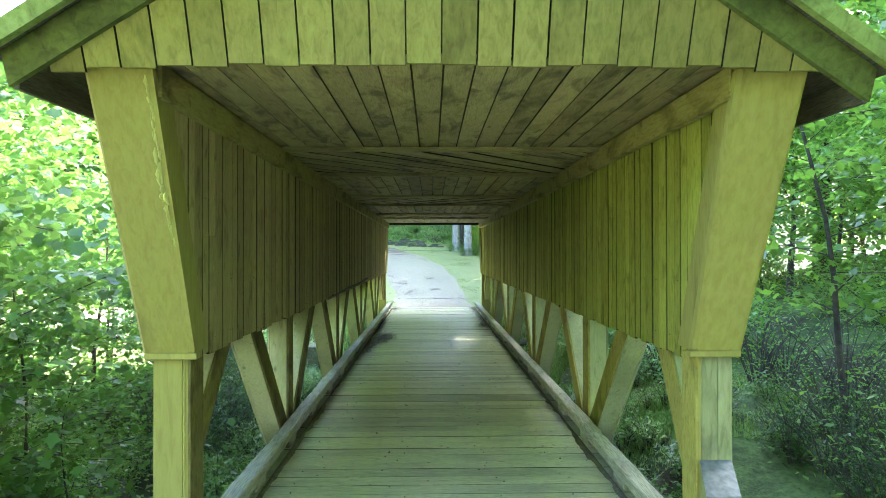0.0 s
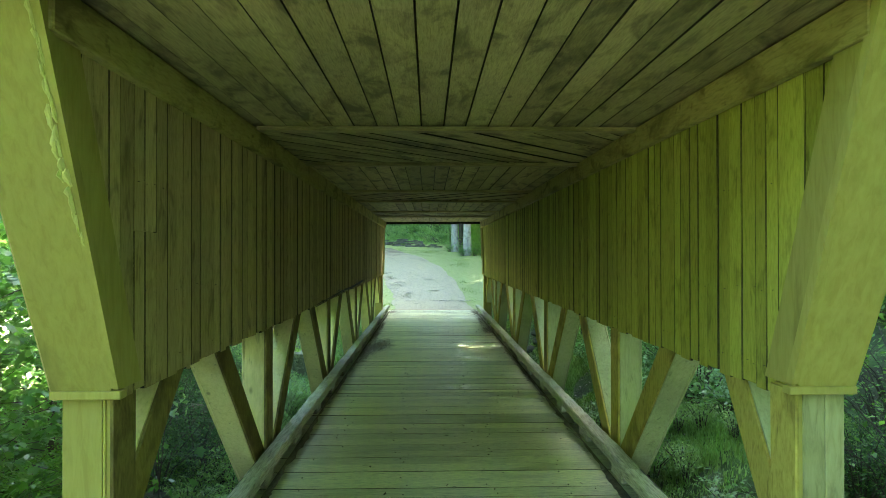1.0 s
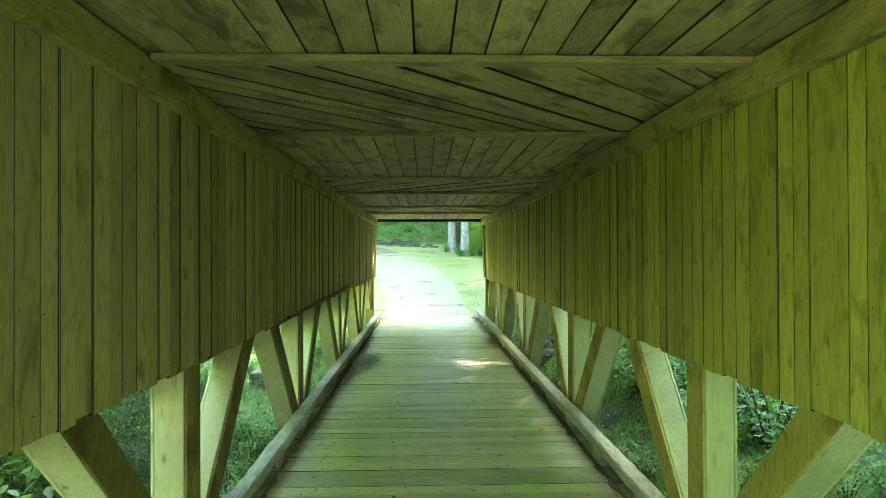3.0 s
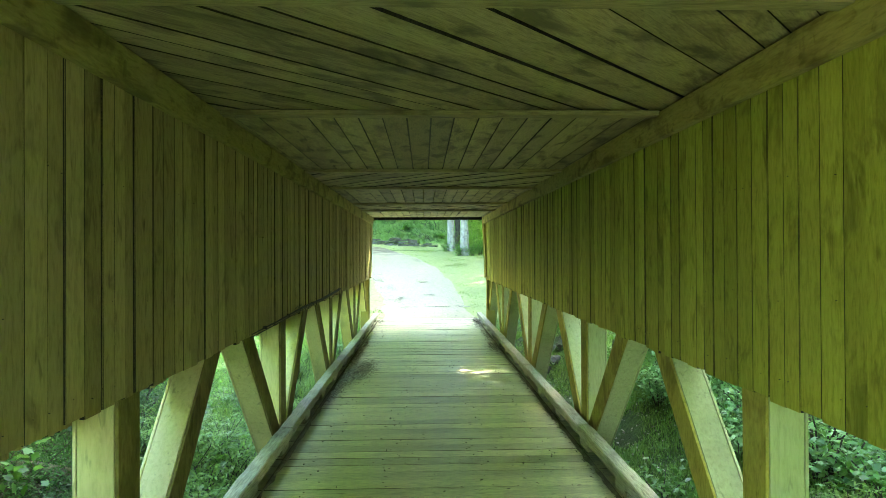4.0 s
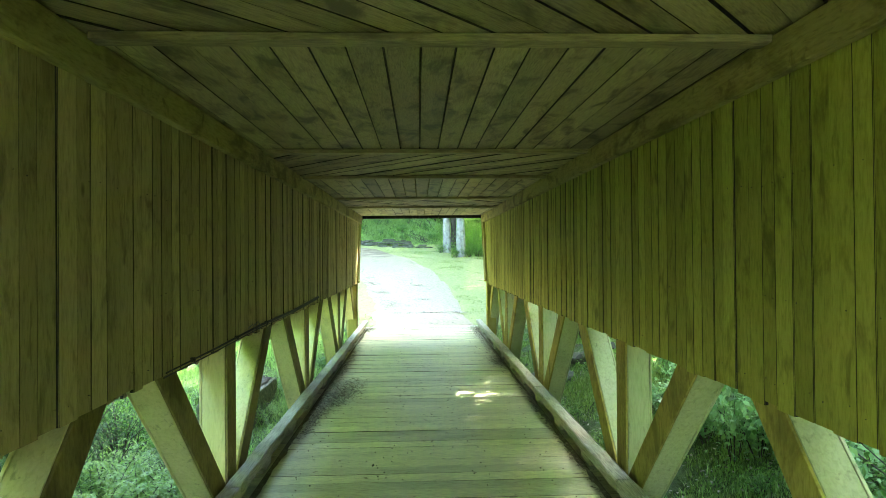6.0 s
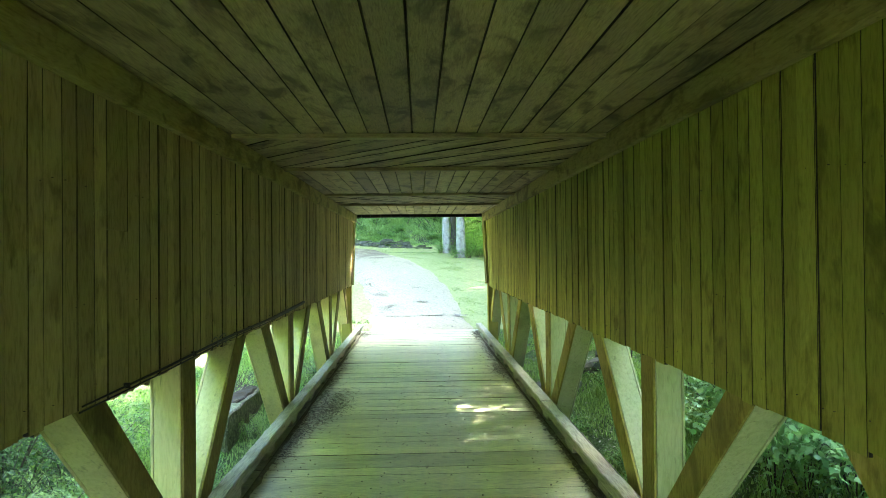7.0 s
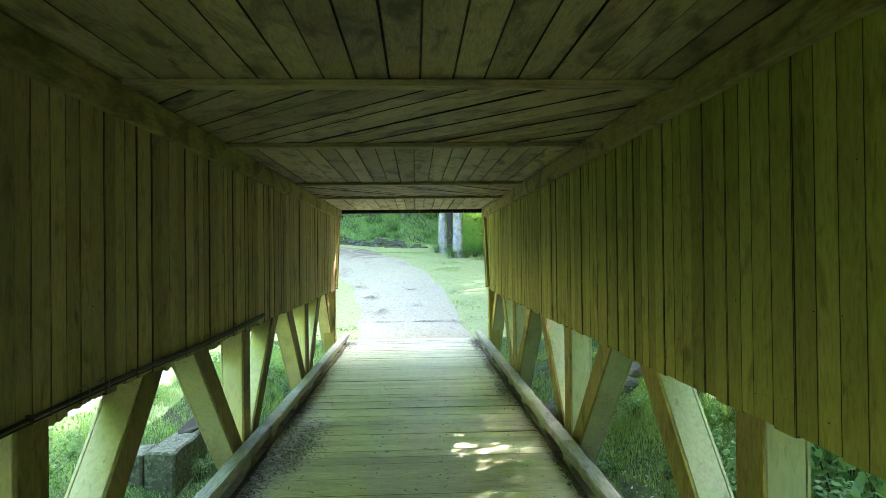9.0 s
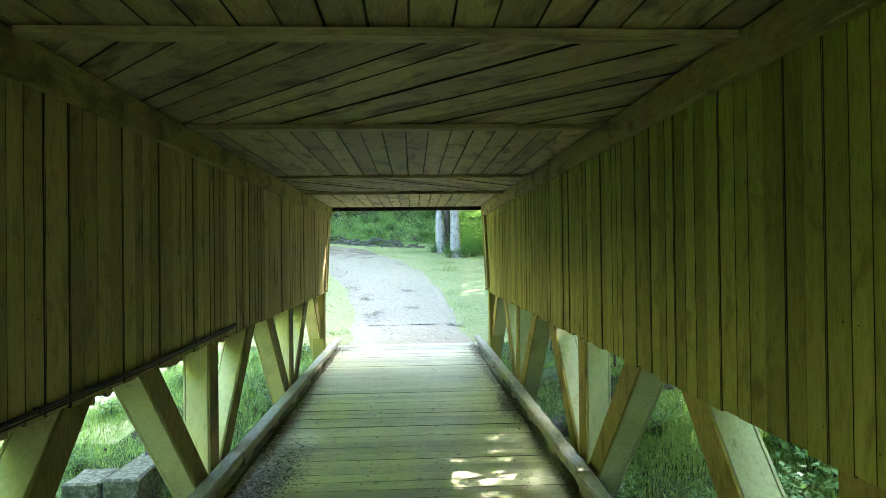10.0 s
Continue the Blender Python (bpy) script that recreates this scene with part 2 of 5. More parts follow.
def leaves(name, dark, light, through_colour, share=0.45, gloss=0.5):
    """Leaves: a matt front and light that shines through."""
    m, n, l, b = material(name, 0.4)
    b.inputs["Specular IOR Level"].default_value = gloss
    geo = n.new("ShaderNodeNewGeometry")
    r = ramp(n, [(0.0, dark), (1.0, light)])
    l.new(geo.outputs["Random Per Island"], r.inputs[0])
    l.new(r.outputs[0], b.inputs["Base Color"])
    tr = n.new("ShaderNodeBsdfTranslucent")
    r2 = ramp(n, [(0.0, tuple(c * 0.6 for c in through_colour)), (1.0, through_colour)])
    l.new(geo.outputs["Random Per Island"], r2.inputs[0])
    l.new(r2.outputs[0], tr.inputs["Color"])
    mx = n.new("ShaderNodeMixShader")
    mx.inputs[0].default_value = share
    l.new(b.outputs[0], mx.inputs[1])
    l.new(tr.outputs[0], mx.inputs[2])
    l.new(mx.outputs[0], n["Material Output"].inputs["Surface"])
    return m


leaf_wood = leaves("woodland_leaf", (0.045, 0.11, 0.015), (0.10, 0.22, 0.03), (0.32, 0.58, 0.06), 0.5)
leaf_maple = leaves("maple_leaf", (0.04, 0.11, 0.014), (0.085, 0.20, 0.027), (0.24, 0.44, 0.06), 0.42)
leaf_vine = leaves("vine_leaf", (0.13, 0.28, 0.08), (0.30, 0.48, 0.18), (0.26, 0.48, 0.10), 0.35)
lawn_mat = leaves("lawn_blade", (0.19, 0.235, 0.06), (0.32, 0.355, 0.11), (0.27, 0.42, 0.08), 0.3)
leaf_herb = leaves("herb_leaf", (0.09, 0.17, 0.035), (0.24, 0.36, 0.09), (0.34, 0.56, 0.08), 0.45)
grass_mat = leaves("grass_blade", (0.13, 0.215, 0.05), (0.34, 0.44, 0.15), (0.36, 0.58, 0.09), 0.45)
bank_grass_mat = leaves("bank_grass_blade", (0.135, 0.25, 0.05), (0.31, 0.46, 0.14), (0.34, 0.58, 0.09), 0.45)


# ---- mesh helpers ----
def part(name, bm, mat, parent=None, label=""):
    """Links a bmesh as one mesh object, under parent if there is one."""
    me = bpy.data.meshes.new(name)
    bm.to_mesh(me)
    bm.free()
    me.materials.append(mat)
    ob = new(name, me)
    ob.parent = parent
    return tagged(ob, label)


def raw(name, verts, faces, mat, parent=None, label="", smooth=False):
    me = bpy.data.meshes.new(name)
    me.from_pydata(verts, [], faces)
    me.materials.append(mat)
    if smooth:
        me.polygons.foreach_set("use_smooth", [True] * len(me.polygons))
    me.update()
    ob = new(name, me)
    ob.parent = parent
    return tagged(ob, label)


def empty(name, label, category, kind="", at=(0, 0, 0), group=""):
    ob = tagged(new(name), label, category, group, kind)
    ob.location = at
    return ob


def box(bm, lo, hi, m=None, bevel=0.0):
    """A box between two corners, moved by m, with bevelled edges."""
    c = [(a + b) / 2 for a, b in zip(lo, hi)]
    s = [b - a for a, b in zip(lo, hi)]
    r = bmesh.ops.create_cube(bm, size=1.0, matrix=(m or Matrix()) @ Matrix.LocRotScale(c, None, s))
    if bevel:
        edges = list({e for v in r["verts"] for e in v.link_edges})
        bmesh.ops.bevel(bm, geom=edges, offset=bevel, segments=1, affect="EDGES")
    return r["verts"]


def boxed(lo, hi, m=None, bevel=0.0):
    bm = bmesh.new()
    box(bm, lo, hi, m, bevel)
    return bm


def prism(bm, outline, along, lo, hi):
    """A prism: the outline holds (a, b) pairs in the plane across axis along."""
    order = {"x": lambda a, b, c: (c, a, b), "y": lambda a, b, c: (a, c, b), "z": lambda a, b, c: (a, b, c)}[along]
    v0 = [bm.verts.new(order(a, b, lo)) for a, b in outline]
    v1 = [bm.verts.new(order(a, b, hi)) for a, b in outline]
    k = len(outline)
    bm.faces.new(v0)
    bm.faces.new(v1[::-1])
    for i in range(k):
        bm.faces.new((v0[i], v1[i], v1[(i + 1) % k], v0[(i + 1) % k]))
    bmesh.ops.recalc_face_normals(bm, faces=bm.faces[:])


def tube(bm, points, radii, sides=8):
    """A tapered tube along points."""
    rings = []
    for i, p in enumerate(points):
        p = Vector(p)
        d = Vector(points[min(i + 1, len(points) - 1)]) - Vector(points[max(i - 1, 0)])
        q = d.to_track_quat("Z", "Y")
        rings.append([bm.verts.new(p + q @ Vector((math.cos(2 * math.pi * k / sides) * radii[i], math.sin(2 * math.pi * k / sides) * radii[i], 0))) for k in range(sides)])
    for a, b in zip(rings, rings[1:]):
        for k in range(sides):
            bm.faces.new((a[k], a[(k + 1) % sides], b[(k + 1) % sides], b[k]))
    bm.faces.new(rings[0][::-1])
    bm.faces.new(rings[-1])


rng = np.random.default_rng(7)
rnd = random.Random(5)

# ---- ground ----
MID = 12.9                       # the middle of the bridge; both ends mirror about it
PROFILE_Y = [-60, 1.0, 2.6, 4.2, 8, 14, 18, 21.5, 23.4, 27, 31, 35, 40, 45, 47.5, 52, 60, 90, 200, 900]
PROFILE_Z = [0, -0.08, -0.15, -1.0, -1.1, -0.95, -0.8, -0.4, -0.06, 0.02, 0.42, 1.0, 1.65, 2.2, 2.8, 5.2, 8.5, 18, 40, 60]


def smooth(a, b, v):
    t = np.clip((v - a) / (b - a), 0, 1)
    return t * t * (3 - 2 * t)


def bumps(x, y):
    return 0.5 * np.sin(x * 0.9 + 1.3 * np.sin(y * 0.7)) * np.sin(y * 0.8 + 0.6) + 0.3 * np.sin(x * 2.3 + y * 1.7) + 0.2 * np.sin(x * 3.9 - y * 3.1)


def ground_z(x, y):
    x, y = np.asarray(x, float), np.asarray(y, float)
    z = np.interp(y, PROFILE_Y, PROFILE_Z)
    gully = smooth(2.5, 5, y) * (1 - smooth(19, 23, y))
    z = z + gully * ((0.65 + 0.45 * smooth(6, 9, y) * (1 - smooth(17, 21, y))) * smooth(1.8, 3.4, x) + 0.22 * np.clip(x - 5.5, 0, 14))
    z = z + gully * (0.35 * smooth(2.2, 3.6, -x) * smooth(10, 14, y) + 0.10 * np.clip(-x - 7, 0, 20))
    z = z + 0.25 * np.clip(np.abs(x) - 28, 0, 200)
    z = z - 0.32 * np.exp(-((x + 2.9) / 1.1) ** 2 - ((y - 15.6) / 1.9) ** 2)
    side = smooth(2.0, 3.5, np.abs(x))
    z = z + 0.10 * bumps(x, y) * np.maximum(side, smooth(46, 50, y)) * (1 - 0.6 * (1 - gully) * (1 - smooth(46, 50, y)))
    return z


def axis(parts):
    out = []
    for a, b, s in parts:
        out += list(np.arange(a, b, s))
    return np.array(out + [parts[-1][1]])


gx = axis([(-400, -60, 34), (-60, -20, 4), (-20, -8, 1), (-8, 8, 0.3), (8, 20, 1), (20, 60, 4), (60, 400, 34)])
gy = axis([(-400, -60, 34), (-60, -10, 5), (-10, 2, 1), (2, 26, 0.3), (26, 56, 0.6), (56, 90, 3), (90, 900, 60)])
GX, GY = np.meshgrid(gx, gy)
GZ = ground_z(GX, GY)
w = len(gx)
gv = np.stack([GX.ravel(), GY.ravel(), GZ.ravel()], 1).tolist()
gf = [(j * w + i, j * w + i + 1, (j + 1) * w + i + 1, (j + 1) * w + i) for j in range(len(gy) - 1) for i in range(w - 1)]
ground = tagged(raw("ground", gv, gf, soil_mat, smooth=True), "uneven grassy ground and bare soil under the trees", "ground", kind="structure")

# the road past the far end: right and left edges, nearest first
EDGE_R = [(1.62, 23.2), (1.5, 26.5), (1.5, 31.0), (0.95, 35.3), (0.7, 36.8), (-0.75, 42), (-2.6, 45.9), (-5.2, 47.2), (-9, 47.9), (-16, 48.4)]
EDGE_L = [(-1.62, 23.2), (-1.7, 26.5), (-2.3, 31.2), (-3.2, 35.0), (-4.8, 38.6), (-6.2, 40.6), (-8.5, 42), (-12, 43), (-17, 43.6)]


def along(edge, n):
    e = np.array(edge)
    s = np.r_[0, np.cumsum(np.hypot(*np.diff(e, axis=0).T))]
    q = np.linspace(0, s[-1], n)
    return np.stack([np.interp(q, s, e[:, 0]), np.interp(q, s, e[:, 1])], 1)


NR, NC = 90, 14
er, el = along(EDGE_R, NR), along(EDGE_L, NR)
er[:, 0] += rng.normal(0, 0.035, NR) + 0.05 * np.sin(np.arange(NR) * 0.63)
el[:, 0] += rng.normal(0, 0.05, NR) + 0.08 * np.sin(np.arange(NR) * 0.47)
rv = []
for i in range(NR):
    for k in range(NC + 1):
        p = el[i] + (er[i] - el[i]) * k / NC
        crown = 0.05 * (1 - (2 * k / NC - 1) ** 2) + (0.004 * math.sin(i * 2.1 + k * 1.3))
        rv.append((p[0], p[1], float(ground_z(p[0], p[1])) + 0.03 + crown - (0.06 if k in (0, NC) else 0)))
rf = [(i * (NC + 1) + k, i * (NC + 1) + k + 1, (i + 1) * (NC + 1) + k + 1, (i + 1) * (NC + 1) + k) for i in range(NR - 1) for k in range(NC)]
road = tagged(raw("road", rv, rf, gravel, smooth=True), "pale gravel lane that bends uphill past the bridge", "road", kind="structure")

# unseen lane onto the near end of the deck, added to bounce light in
nv, nf = [], []
for i, y in enumerate(np.arange(-45, 2.61, 0.85)):
    for k in range(9):
        x = -1.75 + 0.4375 * k + 0.12 * math.sin(y * 0.5 + k) * (k in (0, 8))
        nv.append((x, float(y), float(ground_z(x, y)) + 0.025 + 0.03 * (1 - (k / 4 - 1) ** 2) - (0.06 if k in (0, 8) else 0)))
    if i:
        nf += [((i - 1) * 9 + k, (i - 1) * 9 + k + 1, i * 9 + k + 1, i * 9 + k) for k in range(8)]
tagged(raw("approach_road", nv, nf, gravel, smooth=True), "unseen pale gravel lane onto the bridge, added for bounce light", "road", kind="structure")

# mown lawn beside the bridge and along the lane
lawn_soil = rough_stone("mown_lawn", [(0.3, (0.17, 0.185, 0.06)), (0.5, (0.25, 0.268, 0.09)), (0.7, (0.34, 0.345, 0.14))], 9.0, bump=0.6)
LX, LY = np.arange(-22, 9.1, 0.5), np.arange(11, 47.6, 0.5)
lawn_v = [(x, y, float(ground_z(x, y)) + 0.012) for y in LY for x in LX]
lawn_f = []
for j in range(len(LY) - 1):
    for i in range(len(LX) - 1):
        if LY[j] > 23.4 or (LX[i] < -4.6 - 0.4 * math.sin(LY[j] * 1.3) and LY[j] > 13.5 + 0.8 * math.sin(LX[i])):
            lawn_f.append((j * len(LX) + i, j * len(LX) + i + 1, (j + 1) * len(LX) + i + 1, (j + 1) * len(LX) + i))
tagged(raw("lawn", lawn_v, lawn_f, lawn_soil, smooth=True), "pale mown lawn beside the bridge and the lane", "lawn", kind="structure")

# Pale grass out of view, added to bounce light onto the near walls.
CX, CY = np.arange(-20, -2.2, 0.35), np.arange(-10, 1.9, 0.35)
clear_v = [(x, y, float(ground_z(x, y)) + 0.012) for y in CY for x in CX]
clear_f = []
for j in range(len(CY) - 1):
    for i in range(len(CX) - 1):
        ex, ey = (CX[i] + 10.9) / 8.6, (CY[j] + 4.1) / 5.7
        turn_c = math.atan2(ey, ex)
        if ex ** 4 + ey ** 4 < 0.92 + 0.14 * math.sin(turn_c * 5) + 0.1 * math.sin(turn_c * 13 + 1):
            clear_f.append((j * len(CX) + i, j * len(CX) + i + 1, (j + 1) * len(CX) + i + 1, (j + 1) * len(CX) + i))
tagged(raw("clearing", clear_v, clear_f, lawn_soil, smooth=True), "pale grass out of view that bounces light into the bridge", "lawn", kind="structure")

# a pale gravel drive beyond the grass
drive_mat = rough_stone("pale_gravel", [(0.3, (0.25, 0.235, 0.165)), (0.5, (0.37, 0.35, 0.26)), (0.7, (0.47, 0.45, 0.345))], 12.0, bump=0.3)
DRIVE_Y = np.arange(17.0, 26.6, 0.5)


def drive_edge(y):
    """x of the drive's edge nearest to the bridge."""
    return -4.7 - 0.2 * np.sin(y * 0.9) - 0.15 * np.sin(y * 2.7) - 2.2 * (1 - smooth(16.0, 19.5, y))


dv, df = [], []
for j, y in enumerate(DRIVE_Y):
    for k in range(13):
        x = float(drive_edge(y)) - 0.7 * k
        dv.append((x, float(y), float(ground_z(x, y)) + (0.035 if 0 < k < 12 else -0.02)))
for j in range(len(DRIVE_Y) - 1):
    df += [(j * 13 + k + 1, j * 13 + k, (j + 1) * 13 + k, (j + 1) * 13 + k + 1) for k in range(12)]
tagged(raw("drive", dv, df, drive_mat, smooth=True), "pale sunlit gravel drive beyond the grass", "drive", kind="structure")

# bare dark soil high on the far bank
BX, BY = np.arange(-15, 9.1, 0.6), np.arange(51.2, 58, 0.6)
bank_v = [(x, y + (0.25 * math.sin(x * 1.7) if j == 0 else 0), float(ground_z(x, y + (0.25 * math.sin(x * 1.7) if j == 0 else 0))) + 0.03) for j, y in enumerate(BY) for x in BX]
bank_f = [(j * len(BX) + i, j * len(BX) + i + 1, (j + 1) * len(BX) + i + 1, (j + 1) * len(BX) + i) for j in range(len(BY) - 1) for i in range(len(BX) - 1)]
bank_mat = rough_stone("bare_soil", [(0.3, (0.012, 0.009, 0.004)), (0.55, (0.036, 0.027, 0.012)), (0.8, (0.08, 0.062, 0.03))], 5.0, bump=0.9)
tagged(raw("bank", bank_v, bank_f, bank_mat, smooth=True), "bare dark soil high on the wooded bank", "bank", kind="structure")

# ---- the bridge ----
NODES = [7.45, 11.09, 14.73, 18.36]
END_NODES = [3.82, 22.0]
FLOOR_0, FLOOR_1 = 2.65, 23.15
LOW = {-1: (1.335, 1.185), 1: (1.292, 1.55)}      # lower edges of the inner and outer wall boards on each side


def slant(z):
    """y of the leaning near portal's edge at height z."""
    return 4.28 - 0.37 * (z - 1.36)


def far(y):
    return 2 * MID - y


# deck
floor = empty("floor", "weathered grey-green plank deck of a covered bridge", "floor", "structure")
plank_meshes = []
for k in range(6):
    bm = bmesh.new()
    hw = (0.0997, 0.0994, 0.099, 0.0986, 0.098, 0.097)[k]
    box(bm, (-1.72, -hw, -0.05), (1.66, hw, 0.0))
    plank_meshes.append(bm)
pm = []
for bm in plank_meshes:
    me = bpy.data.meshes.new("plank")
    bm.to_mesh(me)
    bm.free()
    me.materials.append(deck_wood)
    edged(me, raw_edge, 1)
    pm.append(me)
y = FLOOR_0 + 0.1
while y < FLOOR_1:
    o = new("plank", pm[rnd.randrange(6)])
    o.parent = floor
    o.location = (rnd.uniform(-0.02, 0.02), y, rnd.uniform(-0.003, 0.002))
    o.rotation_euler = (rnd.uniform(-0.004, 0.004), rnd.uniform(-0.001, 0.001), rnd.uniform(-0.0015, 0.0015))
    y += 0.2
# nail heads on the deck
nv, nf = [], []
y = FLOOR_0 + 0.1
while y < FLOOR_1:
    for sx in (-1.2, -0.45, 0.4, 1.15):
        for dy in (-0.05, 0.05):
            if rnd.random() < 0.5:
                cx, cy, r = sx + rnd.uniform(-0.13, 0.13), y + dy + rnd.uniform(-0.015, 0.015), rnd.uniform(0.004, 0.008)
                b0 = len(nv)
                nv += [(cx + r * math.cos(a), cy + r * 0.9 * math.sin(a), 0.0055) for a in (0, 1.05, 2.09, 3.14, 4.19, 5.24)]
                nv += [(cx + r * math.cos(a), cy + r * 0.9 * math.sin(a), -0.01) for a in (0, 1.05, 2.09, 3.14, 4.19, 5.24)]
                nf.append(tuple(range(b0, b0 + 6)))
                nf += [(b0 + i, b0 + 6 + i, b0 + 6 + (i + 1) % 6, b0 + (i + 1) % 6) for i in range(6)]
    y += 0.2
tagged(raw("nail_heads", nv, nf, rust, floor), kind="stuff")
for i, x in enumerate((-1.5, -0.75, 0.0, 0.75, 1.5)):
    b = part("stringer", boxed((x - 0.09, FLOOR_0 + 0.2, -0.42), (x + 0.09, FLOOR_1 - 0.1, -0.055), bevel=0.01), stringer_wood)
    tagged(b, "dark timber beam under the plank deck", "beam", "beams under the deck", "structure")

# kerbs: a timber rail on short blocks along each side
KERB = 1.58
for side, nm, kx in ((-1, "kerb_left", -1.633), (1, "kerb_right", 1.568)):
    kb = empty(nm, "weathered grey timber kerb rail on blocks along the deck", "kerb", "structure")
    y, cuts = FLOOR_0 + 0.2, []
    while y < FLOOR_1 - 0.3:
        e = min(y + rnd.uniform(3.2, 4.4), FLOOR_1 - 0.05)
        cuts.append((y, e))
        y = e
    for a, e in cuts:
        bm = boxed((-0.0725, a + 0.004, 0.10), (0.0725, e - 0.004, 0.20), bevel=0.012)
        long = [q for q in bm.edges if abs(q.verts[0].co.y - q.verts[1].co.y) > 1]
        bmesh.ops.subdivide_edges(bm, edges=long, cuts=40)
        for q in bm.verts:
            q.co += Vector((0.012 * noise.noise(q.co * 5), 0, 0.010 * noise.noise(q.co * 6 + Vector((9, 0, 0)))))
        ob = part("rail", bm, kerb_wood, kb)
        ob.location = (kx + rnd.uniform(-0.008, 0.008), 0, rnd.uniform(-0.004, 0.004))
    y = FLOOR_0 + 0.4
    while y < FLOOR_1 - 0.2:
        part("block", boxed((kx - 0.045, y, 0.002), (kx + 0.045, y + 0.30, 0.096), bevel=0.008), kerb_wood, kb)
        y += 1.21


# added dark board that keeps light out of the gap between deck and truss
for nm, x in (("trim_left", -1.73), ("trim_right", 1.672)):
    edge = part(nm, boxed((x - 0.013, FLOOR_0 + 0.4, -0.35), (x + 0.013, FLOOR_1 - 0.2, 0.15), bevel=0.004), stringer_wood)
    tagged(edge, "dark board along the edge of the deck, added to block light", "board", kind="structure")


# trusses: posts with a brace on each side, boxed in with painted boards
def member(parent, name, side, y0, z0, y1, z1, wide, x_in, deep=0.24):
    """A boxed timber from (y0, z0) to (y1, z1): a core and a facing board on each face."""
    a, b = Vector((0, y0, z0)), Vector((0, y1, z1))
    d = b - a
    ang = math.atan2(d.y, d.z)
    m = Matrix.Translation(a) @ Matrix.Rotation(-ang, 4, "X")
    L, h = d.length, wide / 2
    core = part(name, boxed((side * (x_in + deep / 2) - deep / 2 + 0.012, -h + 0.012, 0), (side * (x_in + deep / 2) + deep / 2 - 0.012, h - 0.012, L), m), raw_edge, parent)
    f = 0.02
    s = 1 if side > 0 else -1
    inner = sorted((s * x_in, s * (x_in + f)))
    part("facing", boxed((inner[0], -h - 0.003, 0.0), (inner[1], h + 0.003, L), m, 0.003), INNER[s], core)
    outer = sorted((s * (x_in + deep - f), s * (x_in + deep)))
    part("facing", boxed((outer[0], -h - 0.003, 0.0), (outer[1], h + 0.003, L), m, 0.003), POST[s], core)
    for q in (-1, 1):
        ys = sorted((q * h, q * (h - f)))
        xs = sorted((s * (x_in + f + 0.005), s * (x_in + deep - f - 0.003)))
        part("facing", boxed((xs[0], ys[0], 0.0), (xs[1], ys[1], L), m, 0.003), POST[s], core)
    return core


def reach(z):
    return 0.33 + 0.9 * (z - 0.15)


for side, nm in ((-1, "truss_left"), (1, "truss_right")):
    truss = empty(nm, "cream-painted timber truss with boxed posts and slanting braces", "truss", "structure")
    xi = 1.752 if side < 0 else 1.70
    for n0 in NODES:
        member(truss, "post", side, n0, -0.3, n0, 2.95, 0.235, xi)
        for q in (-1, 1):
            member(truss, "brace", side, n0 + q * reach(-0.1), -0.1, n0 + q * reach(1.72), 1.72, 0.215, xi + 0.004)
    if side < 0:
        member(truss, "brace", side, END_NODES[0] + reach(0.47), 0.47, END_NODES[0] + reach(1.72), 1.72, 0.215, xi + 0.004, 0.16)
    else:
        member(truss, "brace", side, 4.492, 0.40, 5.31, 1.72, 0.215, 1.70, 0.17)
    member(truss, "brace", side, END_NODES[1] - reach(-0.1), -0.1, END_NODES[1] - reach(1.72), 1.72, 0.215, xi + 0.004)
    part("bottom_chord", boxed((side * 1.83 - 0.1, 3.0, -0.45), (side * 1.83 + 0.1, 22.8, -0.15), bevel=0.01), stringer_wood, truss)

def soften(bm, side):
    """Rounds the upright edges of a board's inner face."""
    face_x = min(v.co.x * side for v in bm.verts)
    edges = [q for q in bm.edges if all(abs(v.co.x * side - face_x) < 1e-4 for v in q.verts) and abs(q.verts[0].co.z - q.verts[1].co.z) > 0.5]
    bmesh.ops.bevel(bm, geom=edges, offset=0.0035, segments=2, affect="EDGES")


JOINTS = [(4.5, 4.78, 2.155), (4.12, 4.27, 1.997), (9.7, 9.95, 2.22)]      # y range and height of the joints in pieced boards
